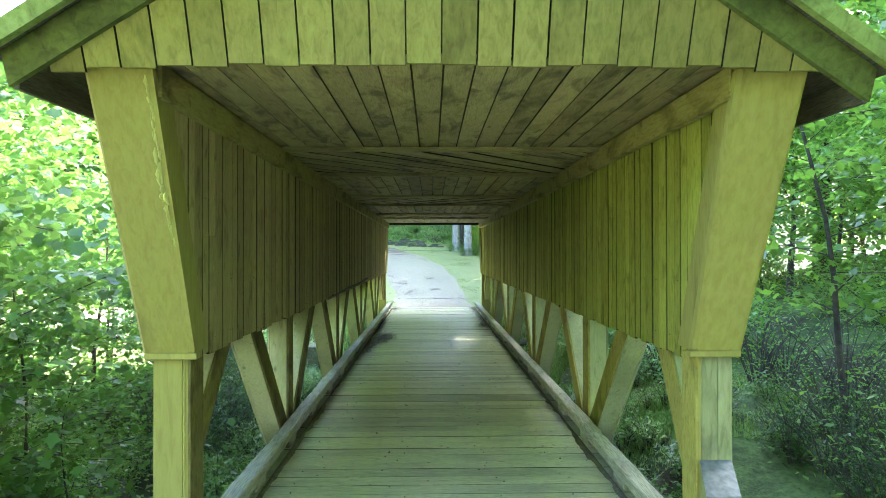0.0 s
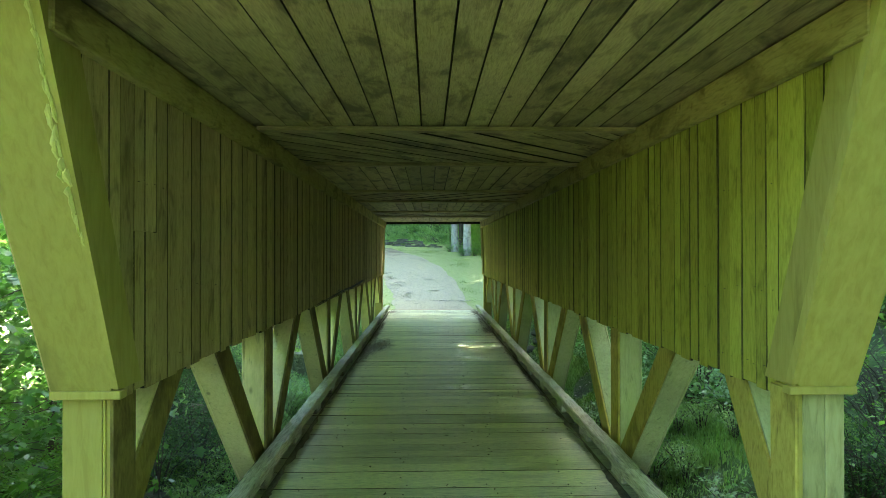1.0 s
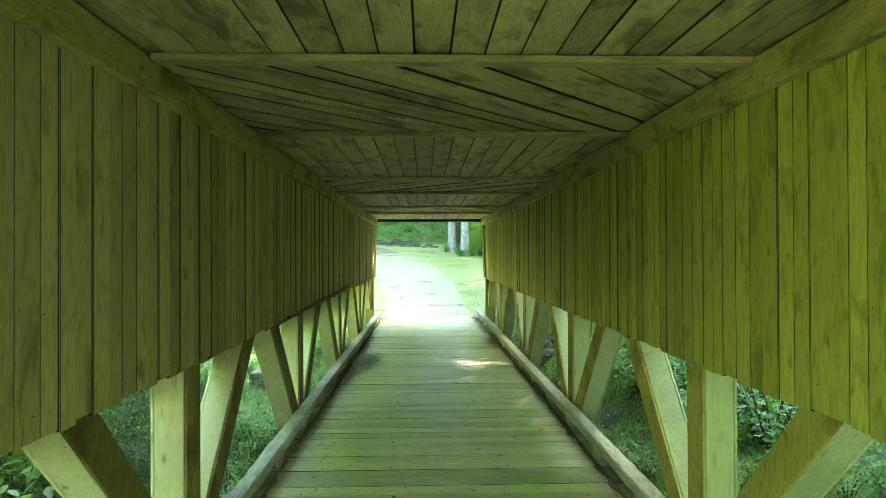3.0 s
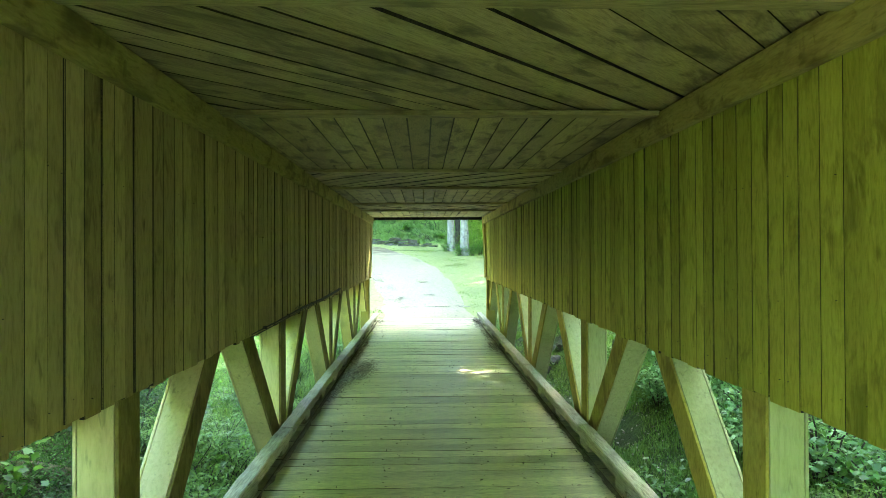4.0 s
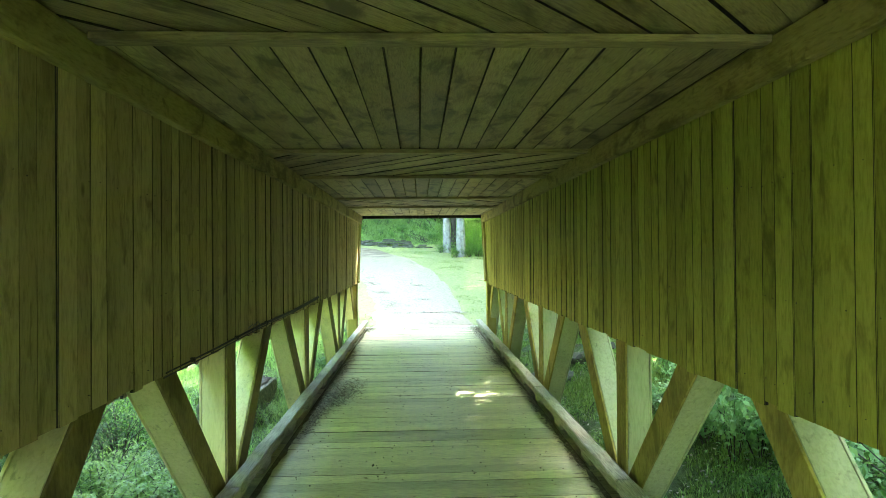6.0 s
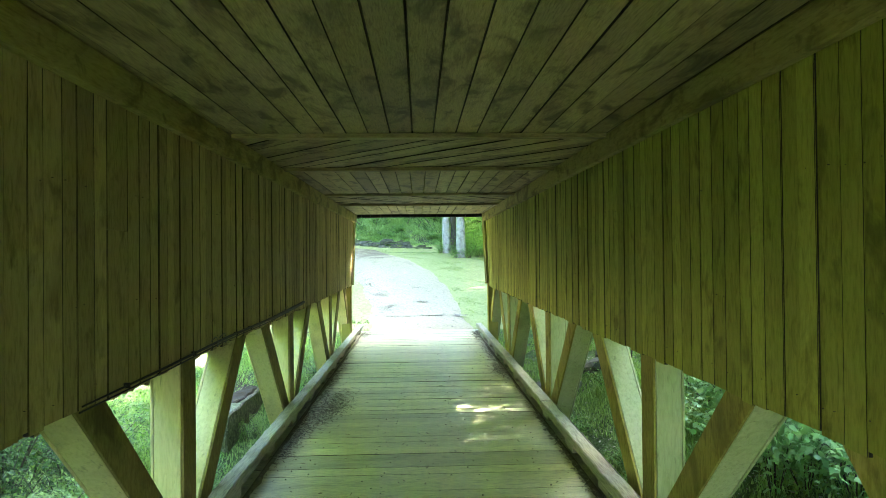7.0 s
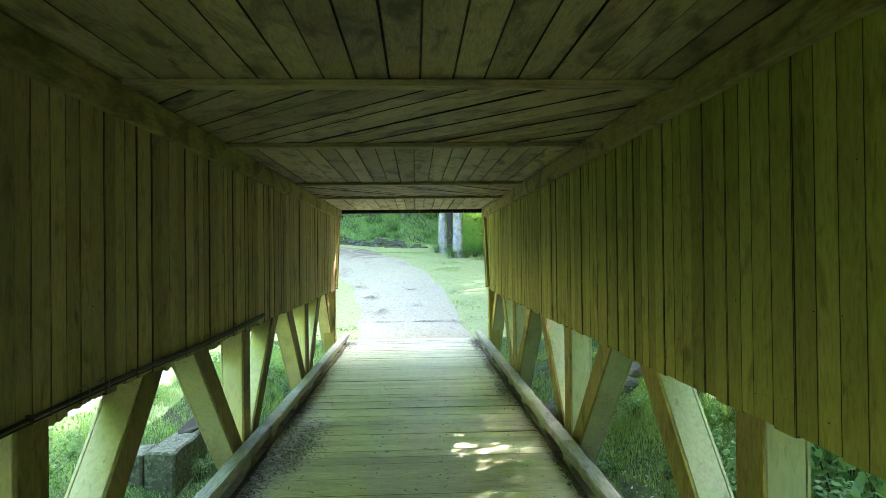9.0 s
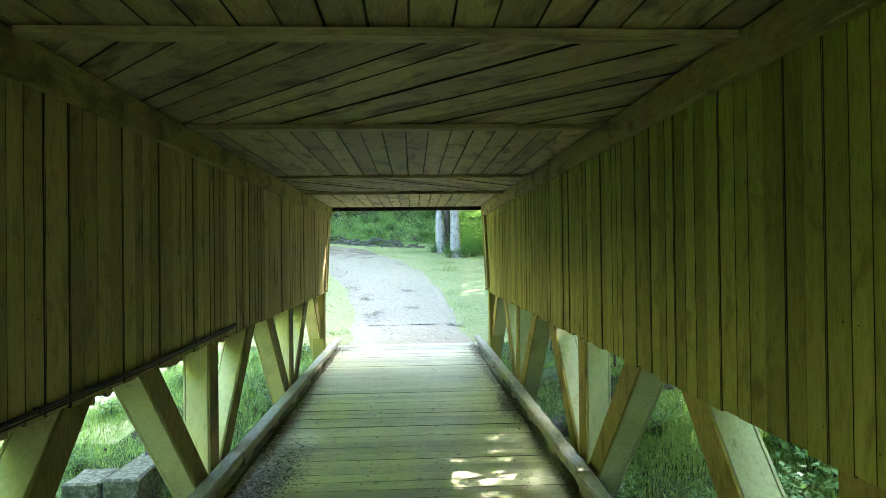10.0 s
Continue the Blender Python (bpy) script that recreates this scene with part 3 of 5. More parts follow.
# walls: vertical boards inside and out, hung on the truss, with a fascia under the ceiling
for side, nm, shift in ((-1, "wall_left", 0.0), (1, "wall_right", -0.015)):
    wall = empty(nm, "vertical painted boards in yellow-green with mildew stains", "wall", "structure")
    for skin, x0, low in ((0, 1.675, LOW[side][0]), (1, 2.005, LOW[side][1])):
        back = 0.27 if skin else 0.06
        x0 += shift
        y, lim = slant(3.1) + back - 0.06, far(slant(3.1) + back - 0.06)
        while y < lim:
            wd = rnd.uniform(0.10, 0.16)
            a, e = y, min(y + wd, lim)
            y += wd
            g = rnd.choice((0.0003, 0.0004, 0.0006, 0.0008, 0.001, 0.0013, 0.0018, 0.0032))
            proud = rnd.uniform(-0.005, 0.005)
            z0 = low + rnd.uniform(-0.012, 0.012) - (rnd.uniform(0, 0.03) if skin else 0)
            za, ze = z0, z0
            for q in (0, 1):                     # the leaning ends
                ya = a if q == 0 else far(e)
                if ya < slant(low) + back - 0.02:
                    zs = 1.36 + (4.28 + back - ya) / 0.37
                    zt = max(z0, zs - wd / 0.37)
                    if q == 0:
                        za, ze = min(zs, 3.09), min(zt, 3.09)
                    else:
                        ze, za = min(zs, 3.09), min(zt, 3.09)
            bm = bmesh.new()
            t = 0.022 + rnd.uniform(-0.003, 0.004)
            lo, hi = sorted((side * (x0 + proud), side * (x0 + proud + t)))
            foot = [(a + g, za), (e - g, ze)]
            if skin:                             # ragged, weathered ends outside
                foot[1:1] = [(a + (e - a) * k, za + (ze - za) * k + rnd.uniform(-0.014, 0.014)) for k in (0.25, 0.5, 0.75)]
            head = 3.14
            joint = [z for y0, y1, z in JOINTS if side < 0 and not skin and y0 < (a + e) / 2 < y1]
            if joint:                            # a board pieced from two lengths
                top = bmesh.new()
                prism(top, [(a + g, joint[0] + 0.002), (e - g, joint[0] + 0.002), (e - g, 3.14), (a + g, 3.14)], "x", lo - 0.002, hi - 0.002)
                soften(top, side)
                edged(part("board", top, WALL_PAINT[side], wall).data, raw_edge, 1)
                head = joint[0] - 0.002
            prism(bm, foot + [(e - g, head), (a + g, head)], "x", lo, hi)
            if not skin:
                soften(bm, side)
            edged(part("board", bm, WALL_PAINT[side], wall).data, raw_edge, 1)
    fx = side * (1.65 + 2 * shift)
    fas = boxed((fx - 0.032, slant(3.0) + 0.05, 2.905), (fx + 0.032, far(slant(3.0)) - 0.05, 3.098), bevel=0.006)
    part("fascia", fas, fascia_paint, wall, "long horizontal board under the ceiling")
    dv, df = [], []
    y = 4.5
    while y < 21.3:
        for z in (1.42, 1.83, 2.42):
            for dy in (0.04, 0.13):
                if rnd.random() < 0.42:
                    s0, cy, cz, b0 = rnd.uniform(0.0018, 0.0032), y + dy + rnd.uniform(-0.02, 0.02), z + rnd.uniform(-0.02, 0.02), len(dv)
                    xx = side * (1.669 + shift)
                    dv += [(xx, cy - s0, cz), (xx, cy, cz - s0), (xx, cy + s0, cz), (xx, cy, cz + s0), (xx + side * 0.012, cy, cz)]
                    df += [(b0, b0 + 1, b0 + 2, b0 + 3), (b0, b0 + 1, b0 + 4), (b0 + 1, b0 + 2, b0 + 4), (b0 + 2, b0 + 3, b0 + 4), (b0 + 3, b0, b0 + 4)]
        y += 0.178
    tagged(raw("nail_heads", dv, df, rust, wall), kind="stuff")

# ceiling: lengthwise and diagonal bays of boards, divided by battens, in one mesh
BAYS = [(3.66, 6.46, 0), (6.56, 8.50, 1), (8.60, 11.66, 0), (11.76, 13.68, -1), (13.78, 16.76, 0), (16.86, 18.86, 1), (18.96, far(3.66), 0)]
cbm = bmesh.new()
HALF = 1.675


def clip_poly(poly, nx, ny, d):
    """Keeps the part of a polygon where nx * x + ny * y <= d."""
    out = []
    for (x0, y0), (x1, y1) in zip(poly, poly[1:] + poly[:1]):
        s0, s1 = nx * x0 + ny * y0 - d, nx * x1 + ny * y1 - d
        if s0 <= 0:
            out.append((x0, y0))
        if (s0 < 0) != (s1 < 0) and s0 != s1:
            k = s0 / (s0 - s1)
            out.append((x0 + k * (x1 - x0), y0 + k * (y1 - y0)))
    return out


for a, e, lean in BAYS:
    if lean == 0:
        x0 = {3.66: -0.039, 8.60: 0.10}.get(a, 0.05)
        seams = [-HALF] + [x0 + 0.188 * k + rnd.uniform(-0.006, 0.006) for k in range(-9, 10) if abs(x0 + 0.188 * k) < HALF - 0.03] + [HALF]
        for x, x1 in zip(seams, seams[1:]):
            wd = x1 - x
            g = rnd.choice((0.0045, 0.0055, 0.0065)) if abs(x) < 0.9 else rnd.choice((0.002, 0.003, 0.004))
            dz = rnd.uniform(-0.003, 0.006)
            prism(cbm, [(x + g, a - 0.05), (min(x + wd, HALF) - g, a - 0.05), (min(x + wd, HALF) - g, e + 0.05), (x + g, e + 0.05)], "z", 3.112 + dz, 3.135 + dz)
    else:
        nx, ny = math.sqrt(0.5) * lean, -math.sqrt(0.5)
        full = [(-HALF, a - 0.05), (HALF, a - 0.05), (HALF, e + 0.05), (-HALF, e + 0.05)]
        ds = [nx * p + ny * q for p, q in full]
        d = min(ds)
        while d < max(ds):
            wd = rnd.uniform(0.155, 0.185)
            g = rnd.choice((0.002, 0.003, 0.004, 0.004, 0.005, 0.007, 0.009))
            dz = rnd.uniform(-0.004, 0.010)
            pl = clip_poly(clip_poly(full, -nx, -ny, -(d + g)), nx, ny, d + wd - g)
            if len(pl) > 2:
                prism(cbm, pl, "z", 3.112 + dz, 3.135 + dz)
            d += wd
for (a, e, _), (a2, *_) in zip(BAYS, BAYS[1:]):
    box(cbm, (-1.607, e, 3.068), (1.607, a2, 3.106), bevel=0.004)
ceiling = part("ceiling", cbm, ceil_wood)
for extra in (raw_edge, ceil_diag_a, ceil_diag_b, ceil_batten):
    ceiling.data.materials.append(extra)
for p in ceiling.data.polygons:
    if abs(p.normal.z) < 0.1 and p.center.z > 3.107:
        p.material_index = 1
    elif p.center.z > 3.107:
        for a, e, lean in BAYS:
            if lean and a - 0.06 < p.center.y < e + 0.06:
                p.material_index = 2 if lean > 0 else 3
    else:
        p.material_index = 4
tagged(ceiling, "board ceiling with lengthwise and diagonal bays between battens", "ceiling", kind="structure")

# portals: boxed base posts, leaning posts above, boarded gables and the roof's edge
EAVE = {-1: (2.365, 2.925, 0.50), 1: (2.306, 2.862, 0.54)}      # reach, height and pitch of the eave on each side


def rake_z(s, x):
    """Height of the rake board's lower edge on side s, x from the middle."""
    return EAVE[s][1] + (EAVE[s][0] - x) * EAVE[s][2]


def portal(mirror, nm):
    """One end of the bridge; mirror turns y about the middle."""
    p = empty(nm, "painted bridge portal with leaning boxed posts and a boarded gable", "portal", "structure")
    yy = (lambda v: far(v)) if mirror else (lambda v: v)

    def pbox(name, lo, hi, mat, bevel=0.004, parent=p, label=""):
        ys = sorted((yy(lo[1]), yy(hi[1])))
        return part(name, boxed((lo[0], ys[0], lo[2]), (hi[0], ys[1], hi[2]), None, bevel), mat, parent, label)

    def tip_forward(bm):
        """Leans a gable piece outwards with height, as the posts lean, and turns it to its end."""
        for v in bm.verts:
            v.co.y = yy(v.co.y - 0.37 * (v.co.z - 3.02))
        bmesh.ops.recalc_face_normals(bm, faces=bm.faces[:])

    def widen(bm, s, inside):
        """Spreads the outer edge of a leaning post towards its head."""
        for v in bm.verts:
            if abs(v.co.x) > inside:
                v.co.x += s * (0.04 if s < 0 else 0.075) * (v.co.z - 1.38) / 1.72

    for s in (-1, 1):
        push = -0.045 if s > 0 else 0.0

        def xr(a, b):
            return sorted((s * (a + push), s * (b + push)))
        x0, x1 = xr(1.69, 1.925)
        base = pbox("base_post", (x0 + 0.012, 4.312, -1.1), (x1 - 0.012, 4.52, 1.36), portal_paint, 0.0)
        split = (x0 + x1) / 2 + (0.02 if s > 0 else 0.075)
        for fa, fb in ((x0 + 0.03 if s > 0 else x0 + 0.002, split - 0.0015), (split + 0.0015, x1 - 0.002 if s > 0 else x1 - 0.03)):
            pbox("facing", (fa, 4.30, -1.1), (fb, 4.322, 1.355), base_paint if s > 0 else portal_paint, 0.003, base)
        xi0, xi1 = xr(1.682, 1.70)
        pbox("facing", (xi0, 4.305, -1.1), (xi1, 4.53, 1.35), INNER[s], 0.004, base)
        xa, xb = xr(1.63, 1.965)
        pbox("cap_strip", (xa, 4.262, 1.345), (xb, 4.33, 1.385), portal_paint, 0.004, base)
        # leaning post
        bm = bmesh.new()
        q = xr(1.655, 1.95)
        prism(bm, [(yy(slant(1.385) + 0.02), 1.385), (yy(slant(1.385) + 0.26), 1.385), (yy(slant(3.12) + 0.26), 3.12), (yy(slant(3.12) + 0.02), 3.12)], "x", q[0], q[1])
        widen(bm, s, 1.8)
        lean = part("leaning_post", bm, portal_paint, p)
        bm = bmesh.new()
        q = xr(1.675, 1.958)
        prism(bm, [(yy(slant(1.387)), 1.387), (yy(slant(1.387) + 0.019), 1.387), (yy(slant(3.12) + 0.019), 3.12), (yy(slant(3.12)), 3.12)], "x", q[0], q[1])
        widen(bm, s, 1.8)
        part("facing", bm, portal_paint, lean)
        bm = bmesh.new()
        q = xr(1.962, 1.985)
        prism(bm, [(yy(slant(1.33) + 0.03), 1.33), (yy(slant(1.33) + 0.24), 1.33), (yy(slant(3.10) + 0.24), 3.10), (yy(slant(3.10) + 0.03), 3.10)], "x", q[0], q[1])
        widen(bm, s, 1.8)
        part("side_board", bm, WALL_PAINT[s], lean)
        bm = bmesh.new()
        q = xr(1.638, 1.672)
        prism(bm, [(yy(slant(1.40) - 0.006), 1.40), (yy(slant(1.40) + 0.05), 1.40), (yy(slant(3.05) + 0.05), 3.05), (yy(slant(3.05) - 0.006), 3.05)], "x", q[0], q[1])
        part("edge_strip", bm, portal_paint, lean)
    # gable boards
    for k in range(-12, 12):
        x, wd = -0.056 + 0.1905 * k, 0.1905
        if abs(x + 0.095) > 2.2:
            continue
        g = rnd.uniform(0.003, 0.006)
        a, b = x + g, x + wd - g
        zlow = 3.02 + 0.03 * (1 - (x / 2.0) ** 2) + rnd.uniform(-0.012, 0.012)
        top = lambda v: rake_z(-1 if a + b < 0 else 1, abs(v)) + 0.12
        if b > a + 0.02:
            bm = bmesh.new()
            ol = [(a, zlow), (b, zlow), (b, max(top(b), zlow + 0.03)), (a, max(top(a), zlow + 0.03))]
            prism(bm, ol, "y", 3.585, 3.607)
            tip_forward(bm)
            edged(part("gable_board", bm, gable_paint, p).data, raw_edge, 0)
    # rake boards under the roof's edge
    for s in (-1, 1):
        bm = bmesh.new()
        ex, foot, head = EAVE[s][0], EAVE[s][1], rake_z(s, 0)
        prism(bm, [(s * ex, foot), (s * ex, foot + 0.165), (0, head + 0.165), (0, head)], "y", 3.545, 3.583)
        tip_forward(bm)
        part("rake_board", bm, rake_paint, p)
    return p


portal(False, "portal_near")
far_portal = portal(True, "portal_far")
part("header", boxed((-1.6, far(3.72), 3.03), (1.6, far(3.66), 3.108), bevel=0.006), raw_edge, far_portal, "dark bare header over the opening")
for k in range(13):
    x = -1.45 + 0.235 * k + rnd.uniform(-0.05, 0.05)
    bm = bmesh.new()
    tube(bm, [(x, far(3.735), 3.09), (x, far(3.745), 3.045), (x + 0.006, far(3.75), 3.02), (x + 0.016, far(3.745), 3.03)], [0.003] * 4, 5)
    part("hook", bm, grey_metal, far_portal)

# roof: two slopes whose ends lean out with the gables, and eave boards
roof = empty("roof", "low gabled roof with dark underside over the bridge", "roof", "structure")


def lean_ends(bm):
    for v in bm.verts:
        d = 0.37 * (v.co.z - 3.02)
        v.co.y += d if v.co.y > MID else -d


for s in (-1, 1):
    bm = bmesh.new()
    ex, foot = EAVE[s][0], EAVE[s][1]
    ox, z0, z1 = ex + 0.06, rake_z(s, ex + 0.06) + 0.205, rake_z(s, 0) + 0.205
    prism(bm, [(s * ox, z0 - 0.035), (s * ox, z0), (0, z1), (0, z1 - 0.035)], "y", 3.455, far(3.455))
    lean_ends(bm)
    part("slope", bm, stringer_wood, roof)
    bm = bmesh.new()
    prism(bm, [(s * (ex - 0.03), foot - 0.004), (s * (ex - 0.03), foot + 0.14), (s * ex, foot + 0.13), (s * ex, foot - 0.004)], "y", 3.625, far(3.625))
    part("eave_board", bm, stringer_wood, roof)
    for e in (0, 1):
        bm = bmesh.new()
        ya, yb = (3.405, 3.452) if e == 0 else (far(3.452), far(3.405))
        prism(bm, [(s * (ox + 0.01), z0 - 0.085), (s * (ox + 0.01), z0 + 0.004), (0, z1 + 0.004), (0, z1 - 0.085)], "y", ya, yb)
        lean_ends(bm)
        part("roof_edge", bm, moss_edge, roof, "moss-green board along the roof's edge")

# ---- small things of the bridge ----
conduit = empty("conduit", "dark iron pipe clipped along the foot of the boarded wall", "pipe")
PIPE_Y, PIPE_Z = [9.45, 10.4, 11.64, 13.2, 15.05], [1.362, 1.372, 1.396, 1.392, 1.428]


def pipe_z(y):
    return float(np.interp(y, PIPE_Y, PIPE_Z))


bm = bmesh.new()
tube(bm, [(-1.648, y, pipe_z(y)) for y in PIPE_Y], [0.005, 0.008, 0.012, 0.016, 0.018])
part("pipe", bm, rust, conduit)
bm = bmesh.new()
tube(bm, [(-1.662, y, pipe_z(y) - 0.03) for y in PIPE_Y], [0.005] * 5, 6)
part("cable", bm, rust, conduit)
for y in (9.9, 10.9, 11.9, 12.35, 13.4, 14.5, 15.0):
    z = pipe_z(y)
    part("clip", boxed((-1.668, y - 0.007, z - 0.015), (-1.634, y + 0.007, z + 0.015), bevel=0.003), rust, conduit)
for y in (11.3, 11.5, 13.9):
    z = pipe_z(y)
    bm = bmesh.new()
    tube(bm, [(-1.664, y, z + 0.02), (-1.63, y + 0.012, z + 0.055), (-1.616, y + 0.03, z + 0.02), (-1.63, y + 0.05, z - 0.03)], [0.004] * 4, 5)
    part("hook", bm, grey_metal, conduit, "pale bent wire hook")

# a grey sheet that flares out at the foot of one portal post
bm = bmesh.new()
prism(bm, [(4.278, 0.66), (4.296, 0.66), (3.99, 0.548), (3.86, 0.30), (3.74, -0.18), (3.725, -0.18), (3.845, 0.30), (3.972, 0.548)], "x", 1.655, 1.867)
for v in bm.verts:
    v.co.x -= 0.31 * (4.29 - v.co.y)
guard = part("post_guard", bm, grey_metal)
tagged(guard, "grey sheet metal guard flaring at the foot of the post", "guard")

# flakes of paint curling off the edge of one leaning post
flake_paint = wood("flaking_paint", (0.60, 0.55, 0.17), (0.54, 0.49, 0.145), (0.42, 0.37, 0.10), (4, 4, 2), 0.3, bump=0.2, spread=0.1, streak=0.1)
rp = random.Random(31)
peel = empty("peeling_paint", "curled flakes of peeling paint on the post's edge", "paint flakes")
for i in range(24):
    z = 2.12 + 0.037 * i + rp.uniform(-0.02, 0.02)
    big = 0.55 + 0.75 * math.exp(-((z - 2.42) / 0.16) ** 2)
    tall_f, wide_f, lift = rp.uniform(0.05, 0.10), rp.uniform(0.018, 0.034) * big, rp.uniform(0.006, 0.022) * big
    xa = -1.652 - rp.uniform(0.0, 0.03) * big - 0.014 * (z - 2.1)
    pv = []
    for u in range(5):
        zz = z + tall_f * (u / 4 - 0.5)
        taper = math.sin(math.pi * (0.12 + 0.76 * u / 4)) * rp.uniform(0.75, 1.15)
        for v in range(4):
            k = v / 3
            off = lift * taper * (math.sin(k * 2.2) + 0.25 * k * rp.uniform(-1, 1))
            pv.append((xa - wide_f * taper * (k if k < 0.7 else 1.2 - 0.3 * k) + rp.uniform(-0.002, 0.002), slant(zz) - 0.0095 - off, zz + rp.uniform(-0.004, 0.004)))
    raw("flake", pv, [(u * 4 + v, u * 4 + v + 1, u * 4 + v + 5, u * 4 + v + 4) for u in range(4) for v in range(3)], flake_paint, peel)

# dark strips laid on the deck as the shade at the foot of the kerbs
kerb_shade_mat = rough_stone("kerb_shadow_tone", [(0.3, (0.07, 0.062, 0.036)), (0.55, (0.16, 0.143, 0.085)), (0.8, (0.27, 0.245, 0.15))], 22.0, bump=0.8)
for side, kx in ((-1, -1.56), (1, 1.495)):
    v, f = [], []
    ys = np.arange(FLOOR_0 + 1.6, FLOOR_1 - 0.3, 0.05)
    for i, y in enumerate(ys):
        wd = 0.03 + 0.07 * (noise.noise(Vector((y * 0.7, side * 3.0, 0))) + 0.4) + 0.045 * noise.noise(Vector((y * 4.5, side * 5.0, 1))) + 0.02 * noise.noise(Vector((y * 17, side, 2)))
        wd = max(0.012, wd) * 0.75
        for q, h in ((-0.10, 0.012), (0.0, 0.013), (0.35, 0.010), (0.7, 0.0065), (1.0, -0.004)):
            v.append((kx - side * wd * q, float(y), h + 0.002 * noise.noise(Vector((y * 9, q * 7, side)))))
        if i:
            f += [((i - 1) * 5 + k, (i - 1) * 5 + k + 1, i * 5 + k + 1, i * 5 + k) for k in range(4)]
    tagged(raw("dirt_drift", v, f, kerb_shade_mat, smooth=True), "dark strip laid as shade along the foot of the kerb", "dirt", kind="stuff")

# leaf litter swept against the kerbs
straw, _n, _l, _b = material("dry_straw", 0.9)
_geo = _n.new("ShaderNodeNewGeometry")
_r = ramp(_n, [(0.0, (0.06, 0.052, 0.036)), (0.5, (0.20, 0.175, 0.125)), (1.0, (0.50, 0.45, 0.34))])
_l.new(_geo.outputs["Random Per Island"], _r.inputs[0])
_l.new(_r.outputs[0], _b.inputs["Base Color"])


def litter(name, spots, n, label):
    v, f = [], []
    for _ in range(n):
        cx, cy, sx, sy = spots[rnd.randrange(len(spots))]
        x, y = cx + rnd.gauss(0, sx), cy + rnd.gauss(0, sy)
        if abs(x) > KERB - 0.075:
            x = math.copysign(KERB - 0.075 - abs(rnd.gauss(0, 0.05)), x)
        s, a, th = rnd.uniform(0.008, 0.032), rnd.uniform(0, 6.28), rnd.choice((0.12, 0.16, 0.2, 0.45))
        z = 0.008 + max(0, 0.03 - 0.05 * abs(abs(x) - KERB + 0.07)) * rnd.random() + 0.02 * rnd.random() ** 3
        c, t = math.cos(a), math.sin(a)
        b0 = len(v)
        for p, q, h in ((-s, 0, 0), (0, -s * th, 0.006), (s, 0, rnd.uniform(0, 0.015)), (0, s * th, 0.003)):
            v.append((x + p * c - q * t, y + p * t + q * c, z + h))
        f.append((b0, b0 + 1, b0 + 2, b0 + 3))
    return tagged(raw(name, v, f, straw), label, "leaf litter", kind="stuff")


litter("leaf_litter", [(-1.34, 14.3, 0.09, 0.4), (-1.22, 15.1, 0.13, 0.4), (-1.24, 14.7, 0.12, 0.3), (-1.44, 13.5, 0.05, 0.5), (-1.45, 17.0, 0.04, 1.2)], 4600, "dry brown leaf litter heaped along the kerb")
litter("leaf_litter", [(1.38, 17.3, 0.08, 0.35), (1.4, 19.5, 0.06, 1.2), (1.42, 22.0, 0.08, 0.5), (1.44, 13.0, 0.03, 2.5)], 4200, "dry brown leaf litter along the kerb")
litter("leaf_litter", [(0, 22.6, 0.8, 0.25), (-1.4, 22.3, 0.08, 0.4), (0, 14, 0.8, 5), (0.2, 12, 0.8, 3)], 1600, "scattered dry leaves on the plank deck")

# ---- leaves and trees ----
RHOMB = np.array([(-0.5, 0, 0), (0, -0.27, 0.05), (0.55, 0, -0.03), (0, 0.27, 0.05)])
LOBED = np.array([(-0.42, 0, 0), (-0.40, -0.22, 0.03), (-0.20, -0.24, 0.02), (-0.02, -0.48, -0.02), (0.14, -0.24, 0.03), (0.52, 0.0, -0.07), (0.14, 0.24, 0.03), (-0.02, 0.48, -0.02), (-0.20, 0.24, 0.02), (-0.40, 0.22, 0.03)])
VINE = LOBED * np.array([1, 1, 1.4])


def leaf_mesh(name, pts, sizes, shape, mat, tilt=0.6, droop=0.0):
    """One mesh of many single leaves at the points, turned at random about a mostly level plane."""
    n, k = len(pts), len(shape)
    yaw, pit, rol = rng.uniform(0, 2 * np.pi, n), rng.normal(droop, tilt, n), rng.normal(0, tilt, n)
    p = shape[None] * np.asarray(sizes)[:, None, None]
    c, s = np.cos(rol)[:, None], np.sin(rol)[:, None]
    p = np.stack([p[..., 0], p[..., 1] * c - p[..., 2] * s, p[..., 1] * s + p[..., 2] * c], -1)
    c, s = np.cos(pit)[:, None], np.sin(pit)[:, None]
    p = np.stack([p[..., 0] * c + p[..., 2] * s, p[..., 1], -p[..., 0] * s + p[..., 2] * c], -1)
    c, s = np.cos(yaw)[:, None], np.sin(yaw)[:, None]
    p = np.stack([p[..., 0] * c - p[..., 1] * s, p[..., 0] * s + p[..., 1] * c, p[..., 2]], -1)
    p += np.asarray(pts)[:, None]
    me = bpy.data.meshes.new(name)
    me.vertices.add(n * k)
    me.vertices.foreach_set("co", p.astype(np.float32).ravel())
    me.loops.add(n * k)
    me.loops.foreach_set("vertex_index", np.arange(n * k, dtype=np.int32))
    me.polygons.add(n)
    me.polygons.foreach_set("loop_start", np.arange(0, n * k, k, dtype=np.int32))
    me.update(calc_edges=True)
    me.materials.append(mat)
    return me


